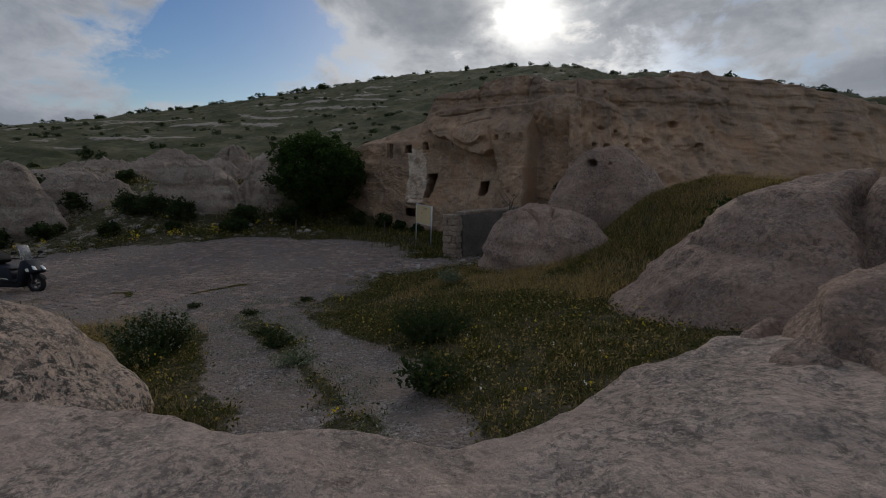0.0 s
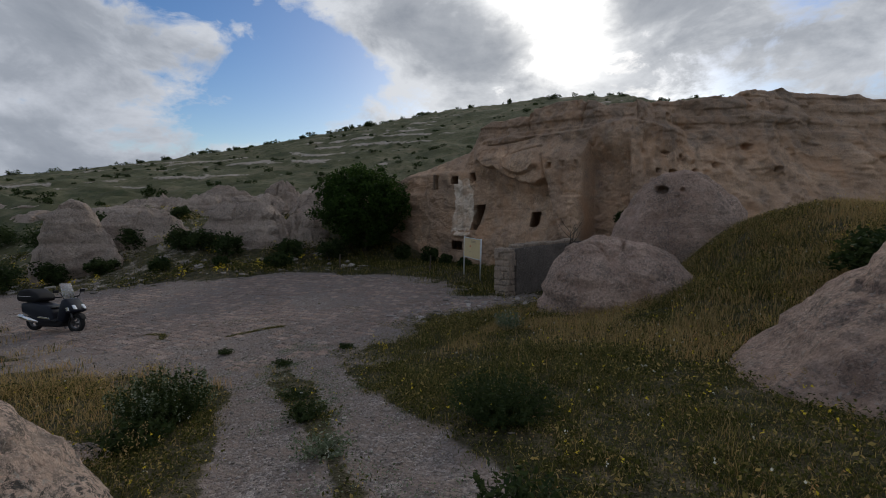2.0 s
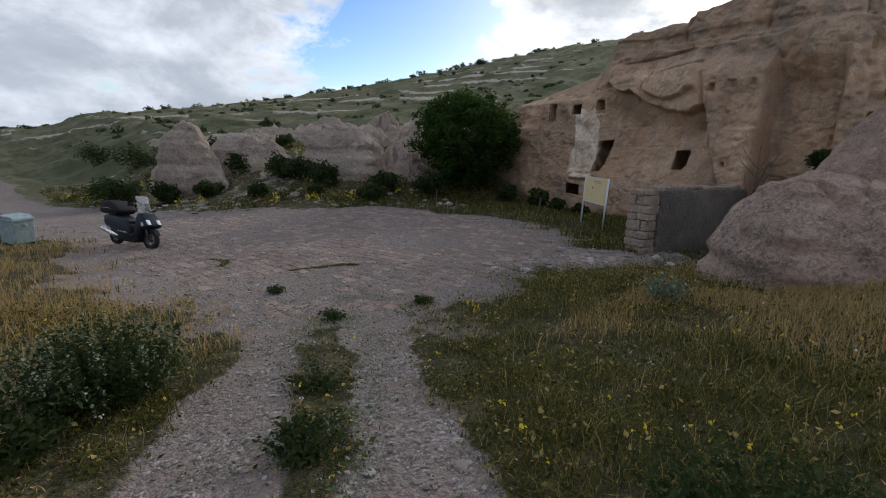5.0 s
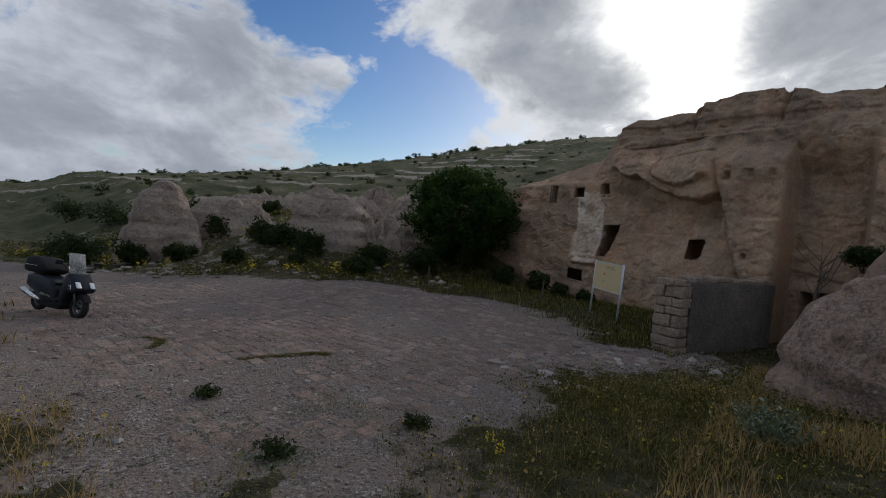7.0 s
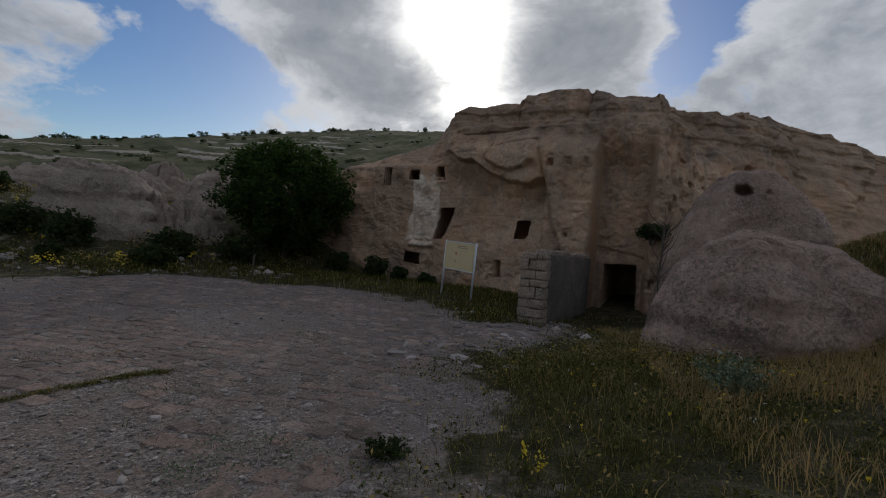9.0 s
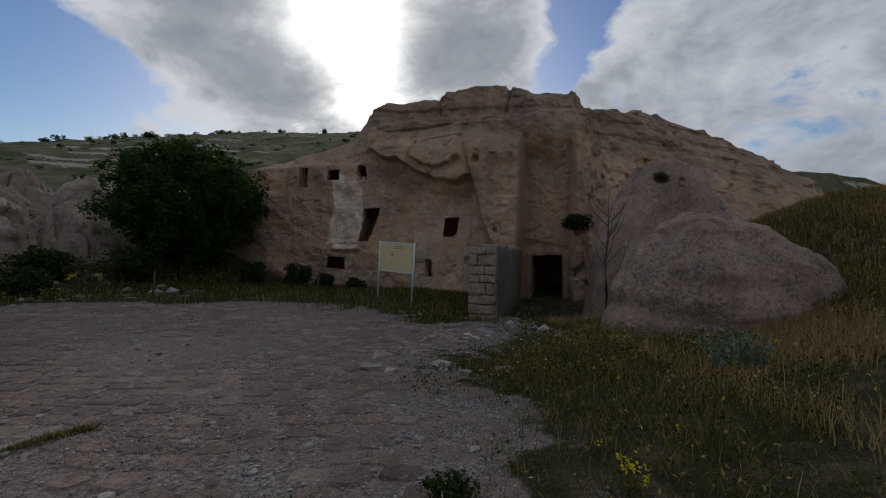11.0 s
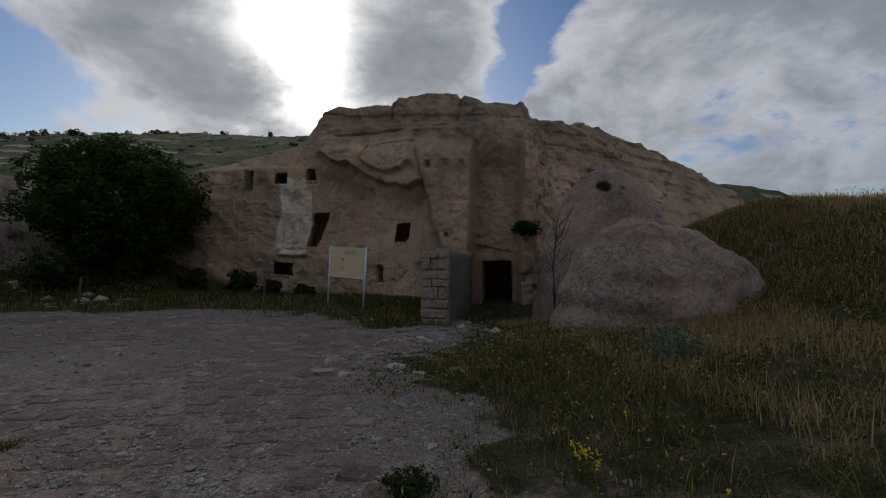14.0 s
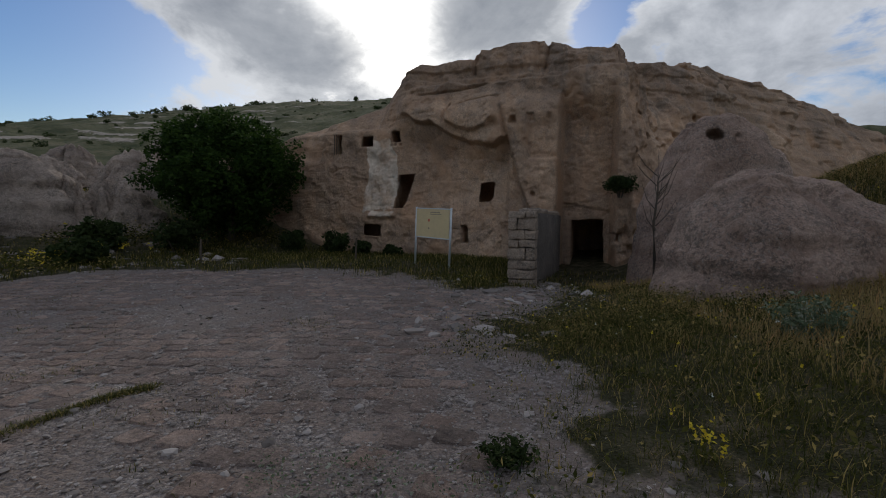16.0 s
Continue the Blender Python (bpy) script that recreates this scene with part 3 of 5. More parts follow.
def make_cliff():
    u = np.concatenate([np.arange(-9, -2.2, 0.1), np.arange(-2.2, 11.5, 0.04), np.arange(11.5, 22, 0.09), np.arange(22, 40, 0.25)])
    rows, cap = 230, 22
    v = np.linspace(0, 1, rows)
    bx, by, nx, ny = cliff_base(u)
    top = cliff_top(u)
    zz = -1.0 + (top + 1.0)[:, None] * v[None]
    uu = np.repeat(u[:, None], rows, 1)
    off = cliff_relief(uu.ravel(), zz.ravel()).reshape(uu.shape)
    # behind each opening the room is wider than the opening
    slide, lift = np.zeros(uu.size), np.zeros(uu.size)
    for quad, depth in OPENINGS:
        if depth > 2:
            w = ss(-0.015, 0.03, poly_distance(uu.ravel(), zz.ravel(), quad))
            mu, mz = np.mean([q[0] for q in quad]), np.mean([q[1] for q in quad])
            k = 1.5 if depth > 5 else 5.0
            slide += w * (k - 1) * (uu.ravel() - mu)
            lift += w * (k - 1) * 0.6 * (zz.ravel() - mz)
    slide = np.concatenate([slide.reshape(uu.shape), np.zeros((len(u), cap))], 1)
    zz = zz + lift.reshape(uu.shape)
    # the top edge rounds over and runs back into the hill
    back = np.linspace(0, 1, cap + 1)[1:] ** 1.6 * 14
    off_c = off[:, -1:] + back[None]
    z_c = top[:, None] - 0.05 + np.where(back < 1.5, -0.12 * back**2, -0.27 - 0.10 * (back - 1.5))[None] + 0.3 * fbm(col3(np.repeat(u[:, None], cap, 1) * 0.7, np.repeat(back[None], len(u), 0) * 0.7), 4, 61).reshape(len(u), cap) * np.minimum(back, 1.5)[None]
    off, zz = np.concatenate([off, off_c], 1), np.concatenate([zz, z_c], 1)
    x = bx[:, None] + nx[:, None] * off + ny[:, None] * slide
    y = by[:, None] + ny[:, None] * off - nx[:, None] * slide
    uu = np.repeat(u[:, None], rows + cap, 1)
    ob = mesh_object("cliff", np.stack([x.ravel(), y.ravel(), zz.ravel()], -1), grid_faces(len(u), rows + cap), ROCK_CLIFF)
    uf, zf = uu.ravel(), zz.ravel()
    wob = 0.35 * fbm(col3(uf * 1.3, zf * 0.8), 5, 71)
    att = ss(0.05, 0.25, uf + wob) * ss(1.9, 1.5, uf + wob) * ss(1.95, 2.2, zf + wob) * ss(5.5, 5.2, zf + wob)
    att += 0.75 * ss(0.3, 0.5, uf) * ss(1.9, 1.6, uf) * ss(1.65, 1.72, zf) * ss(1.98, 1.9, zf)
    attribute(ob, "plaster", np.clip(att, 0, 1))
    attribute(ob, "weather", np.clip(0.5 * ss(6.2, 7.4, zf + 2 * wob) + 0.35 * ss(0.5, 0.8, fbm(col3(uf * 2.0, zf * 0.3), 4, 77) + 0.5), 0, 1))
    return tagged(ob, "weathered tuff cliff with rock-cut windows and doorway", "cliff", kind="structure")


make_cliff()


# ---- boulders ----
def mound(name, centre, half, top, label, seed, turn=0.0, peak=(0, 0), power=(1.6, 0.9), mat=None, rough=0.1, pits=(), group="", rings=80, around=220, strata=0.5, ridged=0.04):
    """An outcrop that flares into the ground: half-lengths, its top's height, and where its peak lies within it (-1..1)."""
    rho = np.linspace(0, 1.2, rings)[:, None] * np.ones((1, around))
    th = np.ones((rings, 1)) * np.linspace(0, 2 * math.pi, around, endpoint=False)[None]
    rim = 1 + 0.22 * fbm(col3(np.cos(th) * 1.3 + seed, np.sin(th) * 1.3), 4, seed).reshape(th.shape)
    ux = peak[0] * (1 - rho) + rho * np.cos(th) * rim
    uy = peak[1] * (1 - rho) + rho * np.sin(th) * rim
    c, s = math.cos(radians(turn)), math.sin(radians(turn))
    lx, ly = ux * half[0], uy * half[1]
    x, y = lx * c - ly * s + centre[0], lx * s + ly * c + centre[1]
    g = ground_height(x, y)
    prof = np.where(rho < 1, (1 - np.clip(rho, 0, 1) ** power[0]) ** power[1], -0.6 * (rho - 1))
    size = float(np.mean(half))
    p = col3(x.ravel(), y.ravel(), 0)
    z = ((g - 0.2) * (1 - prof) + top * prof).ravel()
    keep = ss(1.1, 0.85, rho.ravel())
    z += keep * rough * size * (fbm(p * (1.2 / size) + seed, 5, seed + 1) * 0.8 + 0.3 * fbm(p * (4.5 / size) + seed, 5, seed + 2))
    z += keep * ridged * size * (0.35 - np.abs(fbm(p * (2.2 / size) + seed, 5, seed + 8)) * 1.5)
    crease = fbm(p * (0.9 / size) + seed * 3.1, 4, seed + 4)
    z -= keep * rough * size * 0.55 * np.exp(-((crease / 0.035) ** 2)) * (1 + 4 * ridged)
    q = np.stack([x.ravel(), y.ravel(), z], -1)
    out = np.stack([np.cos(th).ravel() * c - np.sin(th).ravel() * s, np.cos(th).ravel() * s + np.sin(th).ravel() * c, np.zeros(z.shape)], -1)
    swell = strata * 0.10 * fbm(np.stack([q[:, 0] * 0.25, q[:, 1] * 0.25, q[:, 2] * 2.4], -1) + seed, 4, seed + 6) + 0.045 * fbm(q * 3.2, 4, seed + 7)
    q += out * (swell * np.sqrt(size) * ss(0.1, 0.4, rho.ravel()))[:, None]
    for px, py, pz, pr, depth in pits:
        d = np.linalg.norm((q - (px, py, pz)) * (1, 1, 1.6), axis=1) / pr
        inward = np.array([centre[0] - px, centre[1] - py, 0.0])
        inward /= np.linalg.norm(inward) + 1e-6
        q += inward * (depth * ss(1.1, 0.75, d))[:, None]
    i = np.arange(rings - 1)[:, None] * around
    a = np.arange(around)[None]
    n = (a + 1) % around
    f = np.stack([i + a, i + around + a, i + around + n, i + n], -1).reshape(-1, 4)
    return tagged(mesh_object(name, q, f, mat or ROCK_NEAR), label, "boulder", group)


mound("boulder", (-0.05, 18.8), (2.1, 1.75), 2.5, "rounded whale-backed tuff boulder in dry grass", 4, 12, (-0.22, -0.05), (2.3, 0.66), ROCK_PINK, rough=0.13, strata=1.8, ridged=0.12)
mound("boulder", (1.35, 24.3), (2.6, 1.6), 4.75, "sloping tuff hump with two weathered holes", 7, 26, (0.1, 0.0), (2.2, 0.62), ROCK_PINK, rough=0.12, strata=1.2, ridged=0.08, pits=[(1.0, 23.2, 4.05, 0.3, 0.6), (1.75, 23.4, 4.05, 0.22, 0.5)])
mound("boulder", (5.9, 12.4), (3.8, 3.3), 3.45, "large pinkish tuff boulder with a hollow", 12, 20, (0.05, -0.05), (1.7, 0.85), ROCK_PINK, rough=0.15, strata=1.4, ridged=0.10, pits=[(3.5, 10.7, 2.75, 0.36, 0.45)], rings=120, around=320)
mound("boulder", (6.3, 8.0), (3.7, 2.4), 3.1, "broad tuff boulder beside the rock ledge", 15, 10, (0.2, 0), (1.6, 0.9), ROCK_PINK, rough=0.12, strata=1.4, ridged=0.08)
mound("boulder", (-4.3, 4.3), (3.6, 2.75), 2.5, "lichen-speckled tuff boulder beside the trail", 19, 4, (-0.1, 0.0), (2.3, 0.62), rough=0.12, strata=1.4, ridged=0.06, rings=120, around=320)
mound("boulder", (-8.3, 3.3), (1.1, 1.1), 4.3, "upright tuff pillar beyond the trail boulder", 27, 0, (0, 0), (5, 0.5), rough=0.1, strata=1.8, ridged=0.1)
mound("boulder", (-4.3, 7.35), (0.8, 0.42), 0.66, "low flat tuff slab at the trail edge", 23, 12, (0, 0), (4, 0.5), rough=0.05, rings=30, around=70)
for x, y, hx, hy, top, seed, turn, peak in [(-21.3, 23.6, 3.1, 2.2, 4.0, 31, 35, -0.15), (-18.9, 25.2, 2.3, 1.4, 2.9, 33, 20, 0.1), (-26.6, 17.2, 2.1, 1.8, 3.7, 35, 60, 0.1), (-26.6, 20.4, 3.0, 1.7, 3.4, 37, 40, -0.1),
                                           (-21.5, 29.5, 2.6, 2.0, 5.0, 39, 10, 0), (-25.0, 28.0, 2.4, 1.8, 4.4, 41, 30, 0.2), (-29.5, 27.0, 3.4, 1.7, 4.2, 43, 35, -0.2), (-34, 23.5, 3.6, 1.8, 3.4, 45, 40, 0), (-18.8, 31.8, 2.2, 1.8, 5.3, 47, 0, 0),
                                           (-40, 22, 4.0, 1.8, 3.2, 49, 30, 0.1), (-32, 31, 4.4, 1.6, 5.2, 51, 40, 0), (-23.0, 32.5, 2.4, 1.6, 6.0, 53, 15, 0.1), (-27.5, 32, 2.6, 1.5, 5.8, 55, 25, -0.1), (-37, 28, 4, 1.5, 4.6, 57, 35, 0), (-47, 24, 5, 2, 3.6, 59, 20, 0.1), (-13.6, 31.5, 1.2, 0.9, 1.1, 61, 0, 0), (-23.2, 21.2, 0.9, 0.7, 1.3, 63, 20, 0), (-24.6, 24.6, 1.3, 0.9, 2.6, 65, 50, 0.2), (-22.8, 26.4, 1.5, 1.0, 3.6, 67, 20, 0), (-28.6, 23.4, 1.6, 0.9, 3.0, 69, 40, -0.2), (-30.4, 20.8, 1.3, 0.8, 2.2, 71, 10, 0), (-24.8, 18.0, 0.8, 0.6, 1.1, 73, 0, 0), (-32.5, 26.6, 1.8, 1.0, 4.0, 75, 30, 0.2), (-20.0, 27.0, 1.3, 1.0, 3.6, 77, 70, 0)]:
    mound("boulder", (-3 + 1.14 * (x + 3), 9 + 1.14 * (y - 9)), (hx, hy), top, "pale cracked tuff outcrop on the rocky bank", seed, turn, (peak, -peak), (2.1, 0.72) if y < 24.5 else (1.7, 0.85), ROCK_FAR, 0.17 if y < 24.5 else 0.26, group="rock bank outcrops", rings=80, around=200, strata=2.0, ridged=0.16 if y < 24.5 else 0.3)


def make_ledge():
    """The bare rock shelf that the trail starts from."""
    gx, gy = np.arange(-4.5, 8.5, 0.06), np.arange(-7, 9.6, 0.06)
    x, y = np.meshgrid(gx, gy, indexing="ij")
    xf, yf = x.ravel(), y.ravel()
    p = col3(xf, yf)
    lip = np.interp(xf, [-4.5, -1.6, -0.8, 0.1, 0.6, 1.4, 1.7, 2.4, 3.2, 6], [5.0, 5.6, 5.9, 5.9, 6.2, 6.35, 6.6, 7.7, 8.8, 9.3]) + 0.16 * fbm(p * 1.3, 4, 81)
    z = 1.80 + 0.05 * (xf - 1) + 0.16 * fbm(p * 0.6, 4, 82) + 0.06 * fbm(p * 2.2, 5, 83, 0.6)
    z += 0.10 * np.maximum(xf - 2.2, 0) + 0.12 * np.maximum(-0.6 - xf, 0) - 0.02 * (yf - 4) - 0.07 * ss(0.7, 0.0, lip - yf)
    z = np.where(lip - yf < 0, z - 1.6 * ss(0.0, 0.5, yf - lip), z)
    ob = mesh_object("rock_ledge", np.stack([xf, yf, z], -1), grid_faces(len(gx), len(gy)), ROCK_LEDGE)
    return tagged(ob, "bare pinkish tuff shelf above the trail", "rock ledge", kind="structure")


make_ledge()


# ---- building blocks ----
def part(name, bm, mat, parent, label="", smooth=False):
    me = bpy.data.meshes.new(name)
    bm.to_mesh(me)
    bm.free()
    me.materials.append(mat)
    if smooth:
        me.polygons.foreach_set("use_smooth", [True] * len(me.polygons))
    ob = new(name, me)
    ob.parent = parent
    if label:
        ob["label"] = label
    return ob


def empty(name, m, label, category, group=""):
    ob = new(name)
    ob.matrix_world = m
    return tagged(ob, label, category, group)


def box(size, at=(0, 0, 0), bevel=0.01, turn=None):
    bm = bmesh.new()
    bmesh.ops.create_cube(bm, size=1.0)
    bmesh.ops.scale(bm, vec=size, verts=bm.verts)
    if bevel:
        bmesh.ops.bevel(bm, geom=bm.edges[:], offset=bevel, segments=2, affect="EDGES", profile=0.6)
    if turn is not None:
        bmesh.ops.transform(bm, matrix=turn, verts=bm.verts)
    bmesh.ops.translate(bm, vec=at, verts=bm.verts)
    return bm


def tube(points, radii, sides=10):
    """A round bar through points."""
    bm = bmesh.new()
    rings = []
    points = [Vector(p) for p in points]
    for i, p in enumerate(points):
        way = (points[min(i + 1, len(points) - 1)] - points[max(i - 1, 0)]).normalized()
        q = way.to_track_quat("Z", "Y")
        r = radii[i] if isinstance(radii, (list, tuple)) else radii
        rings.append([bm.verts.new(p + q @ Vector((r * math.cos(a), r * math.sin(a), 0))) for a in (2 * math.pi * k / sides for k in range(sides))])
    for a, b in zip(rings, rings[1:]):
        for k in range(sides):
            bm.faces.new((a[k], a[(k + 1) % sides], b[(k + 1) % sides], b[k]))
    bm.faces.new(rings[0][::-1])
    bm.faces.new(rings[-1])
    return bm


def ground_at(x, y):
    return float(ground_height(np.array([x]), np.array([y]))[0])


# ---- sign, wall ----
STEEL = plain("galvanised_steel", (0.55, 0.58, 0.6), 0.45, 0.25, 0.12)
BOARD = plain("cream_board", (0.64, 0.51, 0.28), 0.5, 0, 0.06, 5)
INK = plain("faded_brown_ink", (0.32, 0.26, 0.17), 0.6)
RED = plain("faded_red_print", (0.6, 0.16, 0.09), 0.6)
MORTAR = rock_material("grey_render", (0.30, 0.26, 0.225), (0.22, 0.19, 0.165), (0.14, 0.12, 0.105), 0.5, 1.5)
ASHLAR = rock_material("cut_tuff", (0.58, 0.46, 0.36), (0.47, 0.37, 0.285), (0.33, 0.255, 0.2), 0.5, 1.6)


def make_sign():
    a, b = Vector((-7.62, 24.95, 0)), Vector((-6.38, 24.05, 0))
    mid, width = (a + b) / 2, (b - a).length
    z = 0.2
    turn = math.degrees(math.atan2(b.y - a.y, b.x - a.x))
    sign = empty("information_sign", pose(mid.x, mid.y, z, 0, 2.0, turn), "cream information board on two steel posts", "sign")
    for side in (-1, 1):
        part("post", tube([(side * width / 2, 0, -0.3), (side * width / 2, 0, 1.78)], 0.035), STEEL, sign, "galvanised steel post", True)
    board = part("board", box((width - 0.08, 0.03, 0.92), (0, -0.02, 1.27), 0.006), BOARD, sign, "cream printed board")
    for k in range(2):
        part("frame_rail", box((width - 0.07, 0.045, 0.035), (0, -0.02, 0.80 + 0.94 * k), 0.006), STEEL, sign)
    part("heading", box((0.42, 0.004, 0.035), (0.12, -0.038, 1.62), 0.0), INK, board, "brown line of small lettering")
    part("heading", box((0.5, 0.004, 0.025), (0.14, -0.038, 1.56), 0.0), INK, board)
    part("emblem", tube([(-0.15, -0.0355, 1.36), (-0.15, -0.041, 1.36)], 0.05, 12), RED, board, "small red round emblem")
    part("emblem", tube([(-0.15, -0.0355, 1.1), (-0.15, -0.041, 1.1)], 0.035, 12), INK, board)


make_sign()


def make_wall():
    p, q = Vector((-4.28, 21.5, 0)), Vector((-2.75, 27.6, 0))
    way = (q - p).normalized()
    turn = math.degrees(math.atan2(way.y, way.x))
    length = (q - p).length
    root = empty("stone_wall", pose(p.x, p.y, 0, 0, 0, turn), "low wall with cut stone pier and grey render", "wall")
    root["kind"] = "structure"
    rnd = random.Random(5)
    body = box((length - 0.42, 0.56, 2.1), (length / 2 + 0.19, 0, 0.74), 0.03)
    bmesh.ops.subdivide_edges(body, edges=body.edges[:], cuts=7, use_grid_fill=True)
    for v in body.verts:
        v.co += Vector((0, 0.03 * noise.noise(v.co * 1.7), 0.05 * noise.noise(v.co * 1.3 + Vector((7, 0, 0)))))
    part("rendered_core", body, MORTAR, root, "grey rendered masonry", True)
    z = -0.2
    while z < 1.78:
        h = rnd.choice((0.24, 0.3, 0.34, 0.2))
        h = min(h, 1.82 - z)
        cuts = [-0.34, rnd.uniform(-0.12, 0.12), 0.34] if rnd.random() < 0.6 else [-0.34, 0.34]
        for a, b in zip(cuts, cuts[1:]):
            d = rnd.uniform(0.42, 0.5)
            st = box((d, b - a - 0.015, h - 0.015), (0, 0, 0), 0.03)
            bmesh.ops.subdivide_edges(st, edges=st.edges[:], cuts=2, use_grid_fill=True)
            for v in st.verts:
                v.co += 0.03 * noise.noise_vector(v.co * 5 + Vector((z * 9, a * 7, 0)))
            bmesh.ops.translate(st, vec=(d / 2 - 0.24 + rnd.uniform(-0.03, 0.03), (a + b) / 2, z + h / 2), verts=st.verts)
            part("stone_block", st, ASHLAR, root, "", True)
        z += h
    x = 0.6
    while x < length - 0.3:
        w = rnd.uniform(0.3, 0.55)
        st = box((w - 0.02, 0.5, 0.14), (x + w / 2, 0, 1.83 + rnd.uniform(-0.03, 0.04)), 0.035)
        for v in st.verts:
            v.co += 0.025 * noise.noise_vector(v.co * 4)
        part("coping_stone", st, ASHLAR, root, "", True)
        x += w


make_wall()


# ---- scooter ----
BLACK = plain("black_plastic", (0.012, 0.012, 0.014), 0.75)
PAINT = plain("dark_blue_black_paint", (0.01, 0.012, 0.02), 0.4, 0.0, 0.1)
RUBBER = plain("tyre_rubber", (0.02, 0.02, 0.02), 0.85)
ALLOY = plain("dark_alloy", (0.12, 0.12, 0.13), 0.35, 0.9)
CHROME = plain("chrome", (0.7, 0.7, 0.7), 0.15, 1.0, 0.03)
LENS = plain("headlamp_lens", (0.75, 0.78, 0.82), 0.12, 0.0, 0.03)
for dark in (BLACK, PAINT, RUBBER):
    dark.node_tree.nodes["Principled BSDF"].inputs["Specular IOR Level"].default_value = 0.2
SEAT = plain("seat_vinyl", (0.02, 0.02, 0.02), 0.6)


def screen_glass():
    m, t, b = material("clear_screen")
    b.inputs["Base Color"].default_value = (0.9, 0.93, 0.95, 1)
    b.inputs["Transmission Weight"].default_value = 0.92
    b.inputs["Roughness"].default_value = 0.15
    return m


SCREEN = screen_glass()


def slab(profile, width, bevel=0.03, taper=1.0, y=0.0):
    """A side profile (along, up) given a width, its edges rounded."""
    bm = bmesh.new()
    a = [bm.verts.new((x, y - width / 2, z)) for x, z in profile]
    b = [bm.verts.new((x, y + width / 2, z)) for x, z in profile]
    bm.faces.new(a[::-1])
    bm.faces.new(b)
    for k in range(len(a)):
        n = (k + 1) % len(a)
        bm.faces.new((a[k], a[n], b[n], b[k]))
    bmesh.ops.recalc_face_normals(bm, faces=bm.faces)
    bmesh.ops.bevel(bm, geom=bm.edges[:], offset=bevel, segments=3, affect="EDGES", profile=0.5, clamp_overlap=True)
    return bm


def ring(radius, thick, width, axis_at, sides=36):
    """A tyre lying in the x-z plane."""
    bm = bmesh.new()
    rows = []
    for k in range(sides):
        a = 2 * math.pi * k / sides
        row = []
        for j in range(10):
            b = 2 * math.pi * j / 10
            r = radius - thick / 2 + thick / 2 * math.cos(b)
            row.append(bm.verts.new((axis_at[0] + r * math.cos(a), axis_at[1] + width / 2 * math.sin(b), axis_at[2] + r * math.sin(a))))
        rows.append(row)
    for k in range(sides):
        for j in range(10):
            bm.faces.new((rows[k][j], rows[k][(j + 1) % 10], rows[(k + 1) % sides][(j + 1) % 10], rows[(k + 1) % sides][j]))
    return bm


